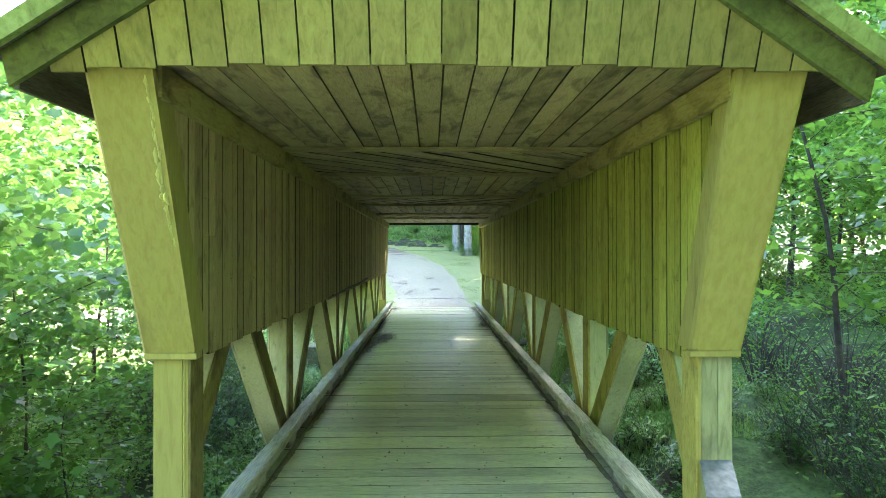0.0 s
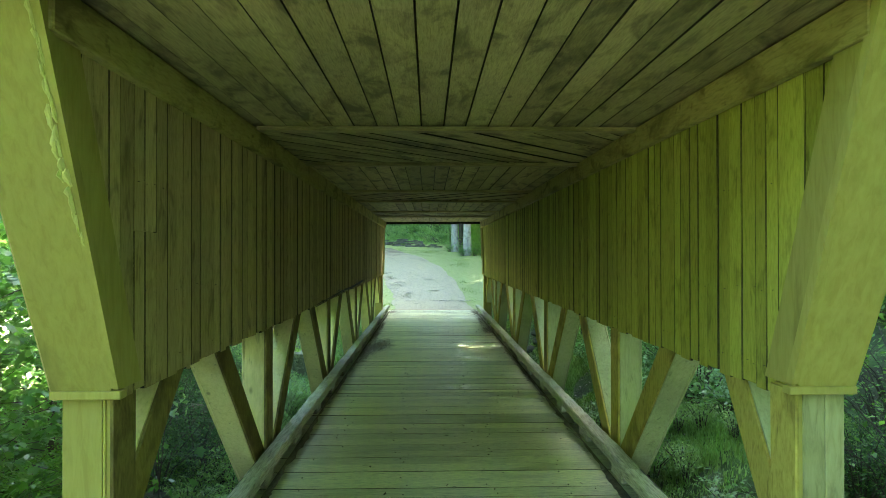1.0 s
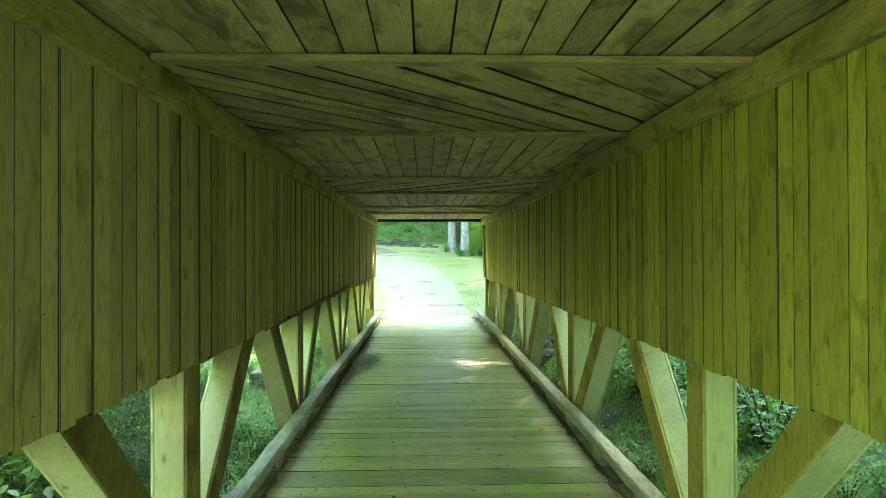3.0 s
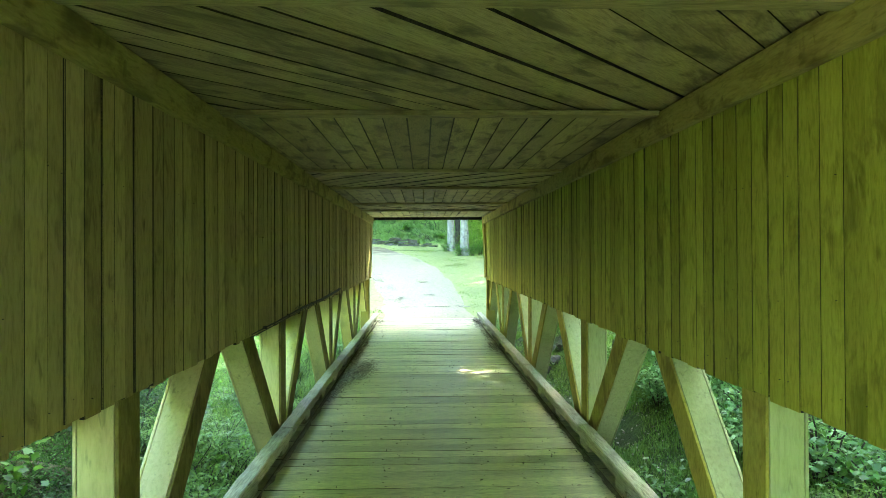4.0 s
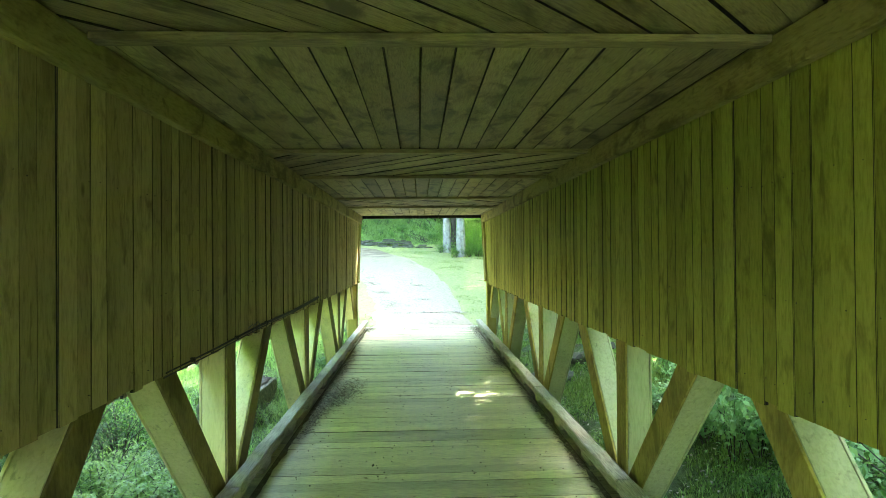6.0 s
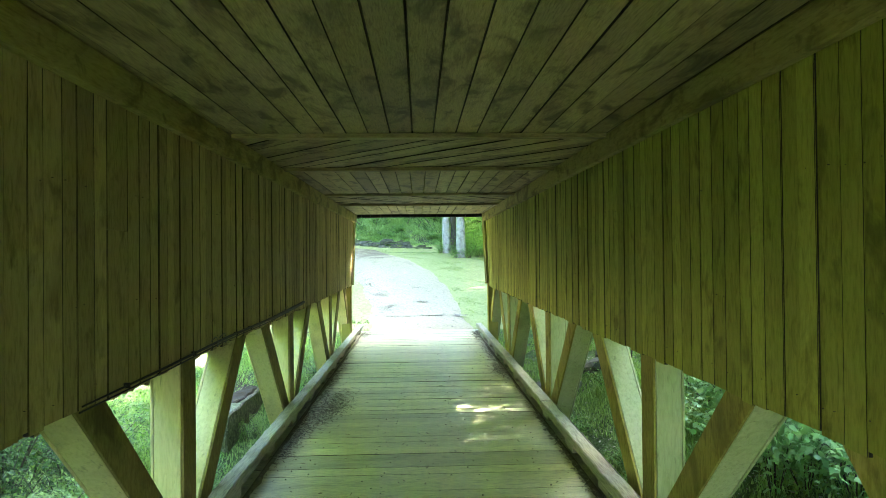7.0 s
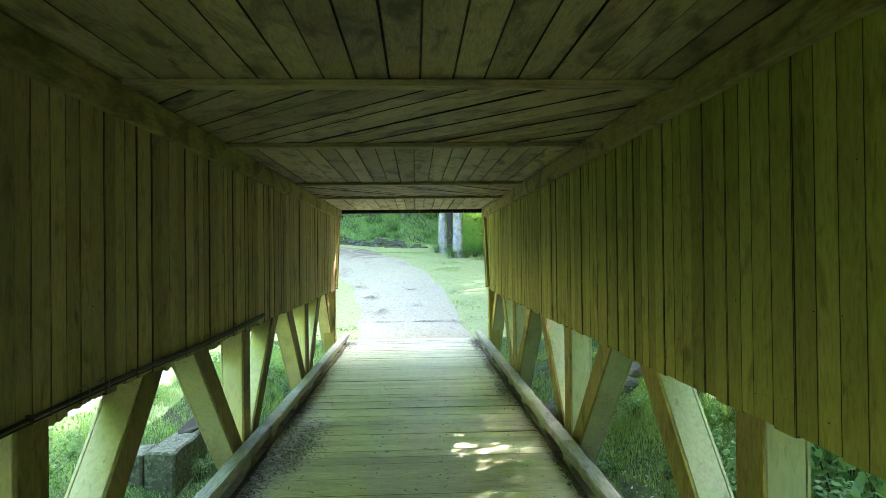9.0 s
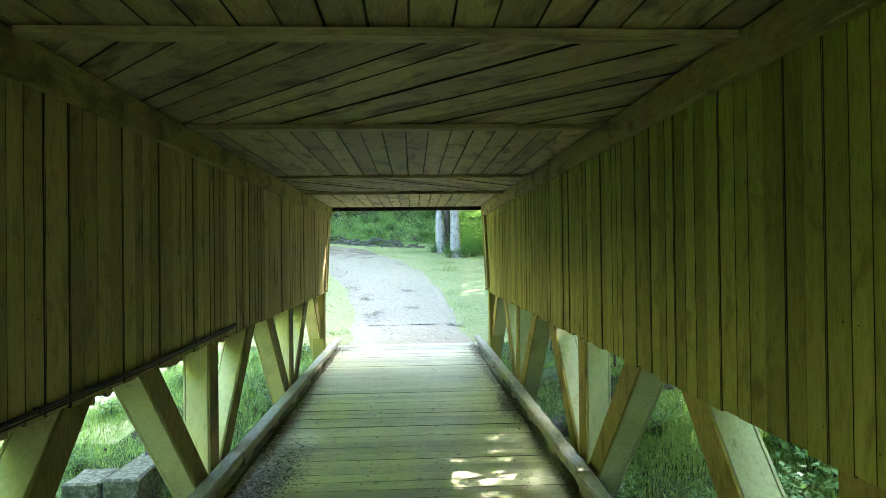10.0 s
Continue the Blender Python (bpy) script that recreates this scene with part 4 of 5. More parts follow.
def make_tree(height, radius, bare, trunk_r, n_leaf, size, shape, bark, leaf, label, lean=0.0, seed=0, clump=0.5, category="tree"):
    """A tree on its own origin: a tapered trunk with limbs, and a crown of single leaves in clumps along them."""
    r = random.Random(seed)
    root = tagged(new("tree"), label, category)
    bm = bmesh.new()
    bend = [(lean * (i / 7) ** 1.3 * height + 0.03 * height * math.sin(i * 1.1 + seed) * i / 7, 0.02 * height * math.cos(i * 0.9 + seed) * i / 7, height * 0.92 * i / 7 - (0.3 if i == 0 else 0)) for i in range(8)]
    tube(bm, bend, [trunk_r * (1.25 if i == 0 else 1) * (1 - 0.8 * i / 7) for i in range(8)], 9)
    ends = []
    limbs = 16
    for k in range(limbs):
        f = bare + (0.98 - bare) * k / (limbs - 1)
        i = min(int(f * 7), 6)
        b0 = Vector(bend[i]).lerp(Vector(bend[i + 1]), f * 7 - i)
        a = k * 2.4 + r.uniform(-0.5, 0.5)
        reach_l = radius * (0.55 + 0.6 * math.sin(math.pi * min(1, (1 - f) / (1 - bare) * 0.85 + 0.12))) * r.uniform(0.7, 1.15)
        d = Vector((math.cos(a), math.sin(a), r.uniform(0.05, 0.55)))
        p1 = b0 + d * reach_l * 0.5 + Vector((0, 0, 0.02 * height))
        p2 = b0 + d * reach_l + Vector((0, 0, r.uniform(-0.1, 0.1) * reach_l))
        tube(bm, [b0, p1, p2], [trunk_r * 0.32 * (1.1 - f), trunk_r * 0.18 * (1.1 - f), 0.006], 5)
        ends += [p1.lerp(p2, q) for q in (0.05, 0.4, 0.7, 1.0, 1.1)]
        for q in (-1, 1):
            side_v = Vector((-d.y, d.x, r.uniform(-0.15, 0.3))) * q
            p3 = p1 + side_v * reach_l * r.uniform(0.35, 0.6)
            tube(bm, [p1, p3], [trunk_r * 0.12 * (1.1 - f), 0.005], 4)
            ends += [p1.lerp(p3, 0.55), p3]
    part("trunk", bm, bark, root)
    e = np.array([tuple(v) for v in ends])
    cs = rng.uniform(0.45, 1.2, len(e)) * clump
    pick = rng.choice(len(e), n_leaf, p=cs / cs.sum())
    spread = rng.normal(0, 1, (n_leaf, 3)) * cs[pick][:, None] * np.array([0.6, 0.6, 0.36])
    pts = e[pick] + spread
    me = leaf_mesh("crown", pts, size * rng.uniform(0.6, 1.3, n_leaf), shape, leaf, 0.5, 0.15)
    crown = tagged(new("crown", me), kind="stuff")
    crown.parent = root
    return root


def make_shrub(name, height, radius, n_leaf, size, shape, leaf, label, category, stems=9, seed=0):
    r = random.Random(seed)
    root = tagged(new(name), label, category)
    bm, tips = bmesh.new(), []
    for k in range(stems):
        a, f = k * 2.4 + r.uniform(-0.4, 0.4), r.uniform(0.3, 1.0)
        p2 = Vector((math.cos(a) * radius * f, math.sin(a) * radius * f, height * r.uniform(0.5, 1.0)))
        p1 = Vector((p2.x * 0.4, p2.y * 0.4, p2.z * 0.55))
        tube(bm, [(p2.x * 0.08, p2.y * 0.08, -0.12), p1, p2], [0.012, 0.008, 0.003], 5)
        tips += [p1.lerp(p2, q) for q in (0.1, 0.4, 0.7, 1.0)] + [p1 * 0.7]
    tagged(part("stem", bm, bark_dark, root), kind="stuff")
    e = np.array([tuple(v) for v in tips])
    pick = rng.integers(0, len(e), n_leaf)
    pts = e[pick] + rng.normal(0, 1, (n_leaf, 3)) * np.array([0.24, 0.24, 0.17]) * radius
    pts[:, 2] = np.maximum(pts[:, 2], 0.02)
    me = leaf_mesh("foliage", pts, size * rng.uniform(0.6, 1.3, n_leaf), shape, leaf, 0.42, 0.2)
    fo = tagged(new("foliage", me), kind="stuff")
    fo.parent = root
    return root


def plant(kinds, spots, group, r, used):
    """Sets the first of each kind at its first spot, and copies after that."""
    for x, y, s in spots:
        k = r.randrange(len(kinds))
        m = pose(x, y, float(ground_z(x, y)) - 0.02, 0, 0, r.uniform(0, 360)) @ Matrix.Scale(1, 4)
        ob = kinds[k]
        if k in used:
            ob = copy_thing(kinds[k], m)
        else:
            used.add(k)
            ob.matrix_basis = m
        ob.scale = (s, s, s * r.uniform(0.9, 1.12))
        ob["group"] = group


# tall woodland trees, understory trees, saplings, shrubs
tall = [make_tree(17, 4.2, 0.30, 0.26, 4600, 0.43, RHOMB, bark_dark, leaf_wood, "tall woodland tree in full summer leaf", 0.02, s, 1.5) for s in (1, 2, 3)]
under = [make_tree(6.5, 2.3, 0.22, 0.07, 8000, 0.16, RHOMB, bark_dark, leaf_wood, "slender understory tree with broad green leaves", 0.05, s, 0.7) for s in (4, 5, 6)]
maple = [make_tree(5.2, 1.9, 0.08, 0.05, 4600, 0.135, LOBED, bark_dark, leaf_maple, "young maple with sunlit lobed leaves", 0.06, s, 0.5) for s in (7, 8)]
shrub = [make_shrub("shrub", 1.25, 0.95, 1650, 0.085, RHOMB, leaf_wood, "dense green shrub on the bank", "shrub", 11, s) for s in (1, 2, 3)]
weed = [make_shrub("leafy_weed", 0.6, 0.5, 420, 0.085, RHOMB, leaf_maple, "low leafy weeds among the grass", "weed", 8, s) for s in (4, 5)]
vine = [make_shrub("vine", 1.3, 1.0, 620, 0.135, VINE, leaf_vine, "tangle of pale broad-leaved vine on the bank", "vine", 9, s) for s in (6, 7)]

r = random.Random(11)
used = {k: set() for k in ("tall", "under", "maple", "shrub", "weed", "vine")}


def scatter(n, x0, x1, y0, y1, s0, s1, gap, seen):
    """Spots no nearer to one another than gap, added to those already seen."""
    out = []
    for _ in range(n * 30):
        if len(out) == n:
            break
        x, y = r.uniform(x0, x1), r.uniform(y0, y1)
        if all((x - a) ** 2 + (y - b) ** 2 > gap * gap for a, b, *_ in seen):
            out.append((x, y, r.uniform(s0, s1)))
            seen.append((x, y))
    return out


seen_tall = []
tall_spots = scatter(5, -30, -14, 0, 11, 0.8, 1.15, 4.0, seen_tall) + scatter(9, -40, -24, 11, 36, 0.8, 1.1, 4.0, seen_tall) + scatter(9, 20, 38, -4, 26, 0.8, 1.1, 4.0, seen_tall)
tall_spots += scatter(22, -28, -2, 53, 74, 0.75, 1.1, 3.2, seen_tall) + scatter(10, -2, 18, 55, 72, 0.7, 0.95, 3.4, seen_tall) + scatter(8, -38, -16, 40, 52, 0.8, 1.0, 4.5, seen_tall)
# Woods behind the start are unseen, added to cut skylight at the near portal.
tall_spots += scatter(6, -34, -18, -26, -12, 0.9, 1.15, 3.4, seen_tall) + scatter(7, 12, 30, -22, -7, 0.9, 1.15, 3.4, seen_tall) + [(8.0, -3.5, 0.85), (6.6, -7.5, 0.95), (10.5, -0.5, 0.9), (11.0, -6.5, 1.0)] + scatter(5, 14, 30, 42, 54, 0.7, 0.9, 4.5, seen_tall)
# unseen trees added on the slope so that they shade the lane
for dn in (21.8, 24.0, 26.5, 29.0, 31.5, 34.0, 37.0, 40.0):
    for back, size in ((0.0, 0.66), (6.0, 0.78)):
        ds = (5.4 + 0.64 * dn) / 0.77 + back
        tall_spots.append((0.77 * ds - 0.64 * dn + r.uniform(-0.2, 0.6), 0.64 * ds + 0.77 * dn, size * r.uniform(0.96, 1.06)))
# Trees added on the right to shade the maples and dim that side.
tall_spots += [(10.5, 2.5, 0.9), (22.5, 8.5, 1.0), (24.5, 4.5, 1.0), (25.5, 9.0, 1.0), (13.5, 15.0, 1.1), (11.2, 17.6, 1.05), (15.6, 18.5, 1.1), (18.5, 20.0, 1.15)]
plant(tall, tall_spots, "woodland trees", r, used["tall"])
seen_u = []
under_spots = [(7.2, 7.6, 0.72), (8.2, 10.2, 0.75), (8.4, 13.0, 0.75), (7.4, 16.6, 0.95), (6.6, 19.4, 0.95), (6.6, 22.4, 0.95), (8.6, 15.0, 1.1), (8.8, 20.0, 1.1), (5.4, 3.4, 0.9), (8.2, 6.0, 1.1), (5.6, -0.8, 1.0), (7.4, 1.6, 1.1), (5.8, -4.4, 1.1)]
under_spots += scatter(6, 12, 17, 0, 25, 0.9, 1.3, 2.5, seen_u) + scatter(9, -15, -8.5, 2, 11.5, 0.8, 1.3, 2.2, seen_u) + scatter(5, -22, -16, 12, 26, 0.8, 1.2, 3, seen_u)
# The listed trees stand out of view, added to shade the deck's far end.
under_spots += scatter(9, -14, -1, 51.5, 57, 0.7, 1.0, 2.2, seen_u) + [(6.2, 26.4, 0.95), (7.6, 27.8, 1.45), (7.8, 30.6, 1.0), (7.2, 32.2, 1.1), (8.9, 31.8, 1.2), (6.8, 29.2, 0.85), (5.6, 24.2, 0.8), (5.8, 27.6, 0.95), (4.7, 26.4, 0.8), (4.6, 21.6, 0.75), (7.2, 24.8, 1.0)]
plant(under, under_spots, "understory trees", r, used["under"])
maple_spots = [(-5.0, 5.6, 0.95), (-5.9, 7.4, 1.05), (-5.2, 9.6, 0.85), (-6.8, 5.4, 1.1), (-7.2, 9.4, 1.1), (-6.2, 12.0, 0.9), (-5.4, 3.2, 0.9)]
plant(maple, maple_spots, "young maples", r, used["maple"])
seen_s = []
shrub_spots = scatter(17, 3.15, 6.0, 3.0, 8.6, 0.75, 1.15, 0.75, seen_s) + scatter(16, 5.0, 10.0, 8, 24, 0.8, 1.2, 1.2, seen_s)
shrub_spots += scatter(20, -9.5, -3.2, 4.0, 9.8, 0.5, 0.95, 0.8, seen_s)
shrub_spots += scatter(30, 3.0, 9, 42.6, 48, 0.7, 1.3, 0.7, seen_s) + scatter(8, 0.5, 6, 50, 53, 0.7, 1.1, 0.9, seen_s) + scatter(9, -12, 3, 47.9, 49.5, 0.25, 0.45, 1.0, seen_s)
shrub_spots = [(x, y, k * 0.45 if x > 0 and y < 5.7 and x < 6 else k) for x, y, k in shrub_spots]
shrub_spots = [(x, y, k) for x, y, k in shrub_spots if not (0 < x < 7.5 and y < 9.0)]
plant(shrub, shrub_spots, "shrubs on the banks", r, used["shrub"])
seen_w = []
weed_spots = scatter(24, -6.5, -2.25, 4.6, 11.5, 0.6, 1.1, 0.5, seen_w) + scatter(9, -3.0, -2.2, 11.5, 15.0, 0.35, 0.6, 0.5, seen_w) + scatter(26, -6.0, -3.9, 11.5, 17.5, 0.2, 0.42, 0.35, seen_w) + scatter(30, -3.9, -2.3, 11.6, 15.5, 0.28, 0.5, 0.24, seen_w) + scatter(9, -5, -2.2, 18.5, 23, 0.4, 0.7, 0.6, seen_w)
weed_spots += scatter(18, 2.3, 5.0, 5, 11, 0.6, 1.0, 0.5, seen_w) + scatter(16, -10, 6, 47.9, 49.5, 0.6, 1.0, 0.7, seen_w) + scatter(22, -9, 2, 49.7, 52.2, 0.6, 1.1, 0.6, seen_w) + scatter(16, 2.2, 4.6, 11, 19, 0.25, 0.55, 0.45, seen_w) + scatter(16, -6.3, -4.2, 10.4, 13.4, 0.3, 0.55, 0.4, seen_w) + [(2.05, 41.7, 1.0), (2.9, 41.6, 1.2), (1.3, 44.4, 0.9), (3.4, 42.0, 1.3), (2.2, 44.2, 1.0)]
plant(weed, weed_spots, "weeds among the grass", r, used["weed"])
twigs = [make_shrub("bare_thicket", 1.5, 1.2, 190, 0.08, RHOMB, leaf_wood, "shaded thicket of bare twigs with few leaves", "thicket", 26, k) for k in (41, 42)]
r3 = random.Random(29)
plant(twigs, [(3.4 + 4.2 * r3.random(), r3.uniform(4.2, 10.0), r3.uniform(0.5, 0.95)) for _ in range(22)], "thickets beside the bridge", r3, set())
plant(twigs, [(-4.0, 11.4, 0.6), (-4.6, 12.0, 0.7), (-3.5, 10.2, 0.6), (-3.1, 9.4, 0.5)], "thickets beside the bridge", r3, {0, 1})
vine_spots = [(3.05, 12.3, 0.5), (3.4, 13.0, 0.6), (3.2, 11.5, 0.45), (3.1, 10.3, 0.42), (3.7, 12.2, 0.6), (4.1, 12.9, 0.7), (4.5, 14.0, 0.7), (3.9, 10.6, 0.6), (4.7, 11.4, 0.8), (2.95, 13.6, 0.42), (3.5, 9.3, 0.5), (3.6, 14.6, 0.45)]
plant(vine, vine_spots, "vines on the bank", r, used["vine"])

# more growth: light-blocking trees round both ends, herbs and vines beside the openings
r2 = random.Random(23)
# Unseen trees added to cut skylight behind and sun on the far deck.
plant(tall, [(-3.0, -11.0, 0.9), (3.2, -10.0, 0.95), (0.2, -16.5, 1.05), (-8.5, -15.0, 0.95), (10.8, 30.6, 0.8), (13.5, 31.2, 0.9), (11.6, 33.0, 0.85)], "woodland trees", r2, used["tall"])
plant(under, [(-4.2, -7.2, 1.3), (3.6, -6.4, 1.2), (5.2, -2.6, 1.2), (-6.6, 12.7, 0.6)], "understory trees", r2, used["under"])
plant(maple, [(-4.3, 4.5, 0.72), (-4.0, 6.3, 0.58), (-9.6, 2.6, 1.0)], "young maples", r2, used["maple"])
NARROW = np.array([(-0.5, 0, 0), (-0.1, -0.13, 0.03), (0.55, 0, -0.06), (-0.1, 0.13, 0.03)])
herb = [make_shrub("herb", 0.55, 0.36, 620, 0.075, NARROW, leaf_herb, "bright feathery herb among the grass", "herb", 12, k) for k in (21, 22, 23)]
# Darker leaf colour in place of shade on the brush beside the bridge.
leaf_shade = leaves("shaded_leaf", (0.02, 0.05, 0.012), (0.05, 0.10, 0.025), (0.10, 0.20, 0.04), 0.3, 0.12)
shade_bushes = [make_shrub("evergreen_bush", 1.2, 0.8, 3200, 0.062, NARROW, leaf_shade, "bush with bare twigs, leaves darkened as if in shade", "bush", 15, k) for k in (51, 52)]
plant(shade_bushes, [(-4.3, 12.9, 1.1), (-4.9, 13.6, 1.2), (-4.7, 12.4, 1.15), (-5.7, 14.4, 1.25), (-5.5, 12.9, 1.25), (-4.1, 13.9, 0.85), (-3.7, 10.6, 1.05), (-4.25, 11.3, 1.1), (-3.35, 9.8, 0.95), (-3.6, 8.9, 1.0), (-4.6, 10.2, 1.2), (-3.95, 12.0, 0.8), (3.7, 5.3, 0.7), (4.4, 6.1, 0.8), (3.9, 7.0, 0.8), (5.0, 5.3, 0.8), (5.3, 6.9, 0.9), (4.6, 4.4, 0.7)], "dark bushes on the bank", r2, set())
plant(shrub, [(-5.9, 11.4, 0.85), (-6.6, 12.4, 0.9), (-4.9, 14.7, 0.62), (-5.7, 15.3, 0.7), (-5.5, 14.1, 0.65), (-3.9, 10.2, 0.5), (-4.4, 9.4, 0.6), (-3.6, 9.2, 0.42)], "shrubs on the banks", r2, used["shrub"])
plant(shrub, [(-4.1, 14.4, 0.7), (-5.0, 15.4, 0.8)], "shrubs on the banks", r2, used["shrub"])
herb_spots = [(-2.45 - 2.3 * r2.random() ** 1.3, r2.uniform(8.9, 13.2), r2.uniform(0.55, 1.15)) for _ in range(60)]
herb_spots = [(x, y, k) for x, y, k in herb_spots if y > 11.2 or x > -2.95]
herb_spots += [(-2.3 - 0.8 * r2.random(), r2.uniform(5.2, 8.6), r2.uniform(0.5, 0.9)) for _ in range(16)] + [(-2.4 - 0.7 * r2.random(), r2.uniform(13.2, 22.0), r2.uniform(0.4, 0.8)) for _ in range(20)]
herb_spots += [(2.3 + 1.2 * r2.random(), r2.uniform(7.6, 11.0), r2.uniform(0.35, 0.7)) for _ in range(10)]
plant(herb, herb_spots, "herbs among the grass", r2, set())
for x, y, wide_s, high_s in ((3.05, 11.7, 0.45, 0.9), (3.3, 12.6, 0.55, 0.95), (3.5, 11.3, 0.6, 0.85)):
    ob = copy_thing(vine[int(y * 10) % 2], pose(x, y, float(ground_z(x, y)) - 0.02, 0, 0, r2.uniform(0, 360)))
    ob.scale = (wide_s, wide_s, high_s)

# a leafy sprig by the first opening
sprig = empty("sapling", "low sapling sprig with broad fresh green leaves", "sapling")
bm, knots = bmesh.new(), []
for k, (dx, dy, dz) in enumerate(((0.20, -0.28, 0.86), (-0.02, -0.34, 0.74), (0.26, -0.05, 0.62), (0.05, -0.2, 0.5))):
    p0, p2 = Vector((-2.86, 7.5, -0.25)), Vector((-2.82 + dx, 7.45 + dy, dz))
    p1 = p0.lerp(p2, 0.5) + Vector((-0.08, 0.02, 0.12))
    tube(bm, [(-2.88, 7.52, float(ground_z(-2.88, 7.52)) - 0.05), p0, p1, p2], [0.009, 0.007, 0.005, 0.002], 5)
    knots += [p1.lerp(p2, q) for q in (0.35, 0.5, 0.65, 0.8, 0.92, 1.0)]
tagged(part("stem", bm, bark_dark, sprig), kind="stuff")
pts = np.array([tuple(v) for v in knots for _ in range(2)])
OVATE = np.array([(-0.5, 0, 0), (-0.32, -0.2, 0.03), (0.02, -0.26, 0.03), (0.55, 0, -0.09), (0.02, 0.26, 0.03), (-0.32, 0.2, 0.03)])
leafage = new("foliage", leaf_mesh("foliage", pts + rng.normal(0, 0.035, pts.shape), rng.uniform(0.075, 0.125, len(pts)), OVATE, leaf_herb, 0.45, 0.3))
tagged(leafage, kind="stuff").parent = sprig


def make_fern(x, y, fronds, high, seed):
    """Arching fronds with small leaflets on both sides."""
    r3 = random.Random(seed)
    root = empty("fern", "bright green fern with arching feathery fronds", "fern", at=(x, y, float(ground_z(x, y)) - 0.03), group="ferns beside the bridge")
    stems, pts3, sizes3 = bmesh.new(), [], []
    for k in range(fronds):
        a, reach_f, up = k * 2.4 + r3.uniform(-0.3, 0.3), high * r3.uniform(0.55, 0.85), high * r3.uniform(0.75, 1.1)
        line = [Vector((math.cos(a) * reach_f * q, math.sin(a) * reach_f * q, up * (1.9 * q - 1.15 * q * q))) for q in (0, 0.2, 0.4, 0.6, 0.8, 1.0)]
        tube(stems, line, [0.006, 0.005, 0.004, 0.003, 0.002, 0.001], 4)
        for i in range(34):
            q = 0.15 + 0.85 * i / 33
            c = Vector((math.cos(a) * reach_f * q, math.sin(a) * reach_f * q, up * (1.9 * q - 1.15 * q * q)))
            wide_f = 0.10 * high * math.sin(math.pi * min(1, 0.2 + 0.8 * q)) + 0.01
            for sd in (-1, 1):
                for step in (0.35, 0.8):
                    pts3.append((c.x - math.sin(a) * sd * wide_f * step, c.y + math.cos(a) * sd * wide_f * step, c.z - 0.02 * step))
                    sizes3.append(wide_f * 0.8)
    tagged(part("frond_stem", stems, bark_dark, root), kind="stuff")
    leaf_ob = tagged(new("foliage", leaf_mesh("foliage", np.array(pts3), np.array(sizes3), NARROW, leaf_herb, 0.3, 0.2)), kind="stuff")
    leaf_ob.parent = root


for k, (x, y, h) in enumerate(((-3.3, 11.75, 1.15), (-3.05, 12.2, 0.85), (-3.5, 12.4, 0.95), (-3.0, 8.6, 0.6), (-2.7, 6.6, 0.5))):
    make_fern(x, y, 11, h, 80 + k)

# two pale trunks and a dark one by the lane
for i, (x, y, rad, bark) in enumerate(((2.42, 42.0, 0.27, bark_pale), (1.72, 44.6, 0.24, bark_pale), (2.25, 46.2, 0.24, bark_dark))):
    t = make_tree(16, 3.6, 0.55, rad, 4200, 0.34, RHOMB, bark, leaf_wood, "tall tree with a pale grey trunk beside the lane" if bark is bark_pale else "tall tree with a dark trunk beside the lane", 0.004, 40 + i, 1.4)
    t.location = (x, y, float(ground_z(x, y)) - 0.05)
    t["group"] = "trees beside the lane"

# a leaning sapling by the near portal, and a thin one across from it
for x, y, h, lean, rad, nl, sd, leafm in ((4.75, 7.3, 5.2, -0.13, 0.045, 900, 61, leaf_wood), (-3.5, 6.0, 2.2, 0.02, 0.014, 260, 62, leaf_maple), (-3.1, 6.9, 1.5, 0.0, 0.012, 170, 63, leaf_maple)):
    t = make_tree(h, 0.42 * h ** 0.6, 0.3 if h > 3 else 0.15, rad, nl, 0.12, LOBED, bark_dark, leafm, "thin leaning sapling with few leaves" if h > 3 else "small sapling with fresh lobed leaves", lean, sd, 0.3, "sapling")
    t.name = "sapling"
    t.location = (x, y, float(ground_z(x, y)) - 0.05)


# Saplings added with crowns out of view, to keep low sun off the deck.
for i in range(9):
    t = make_tree(1.95 + 0.12 * (i % 3), 0.7, 0.4, 0.018, 460, 0.115, RHOMB, bark_dark, leaf_wood, "slim sapling with a bare stem, added to block sun", 0.03, 70 + i, 0.32, "sapling")
    t.name = "sapling"
    x, y = 3.25 + 0.15 * (i % 2), 12.3 + 1.32 * i
    t.location = (x, y, float(ground_z(x, y)) - 0.05)
    t["group"] = "saplings beside the bridge"


# ---- stones, logs and the concrete block ----
def stone(x, y, s, seed, mat=rock_mat, flat=0.6, label="rough grey field stone half sunk in the bank", group=""):
    r2 = random.Random(seed)
    bm = bmesh.new()
    bmesh.ops.create_icosphere(bm, subdivisions=2, radius=s)
    for v in bm.verts:
        k = 1 + 0.28 * noise.noise(v.co * (1.6 / s) + Vector((seed, 0, 0)))
        v.co = Vector((v.co.x * k * 1.25, v.co.y * k, v.co.z * k * flat))
    ob = part("stone", bm, mat)
    ob.location = (x, y, float(ground_z(x, y)) + s * flat * 0.25)
    ob.rotation_euler = (r2.uniform(-0.2, 0.2), r2.uniform(-0.2, 0.2), r2.uniform(0, 6))
    return tagged(ob, label, "stone", group)


stone(-4.3, 7.9, 0.38, 1)
stone(-3.5, 8.9, 0.30, 2)
stone(-3.0, 9.6, 0.34, 3)
for i in range(7):
    stone(2.3 + 0.16 * i + rnd.uniform(-0.1, 0.1), 17.2 + rnd.uniform(-0.6, 0.9), rnd.uniform(0.14, 0.26), 10 + i, group="stones beside the bridge")


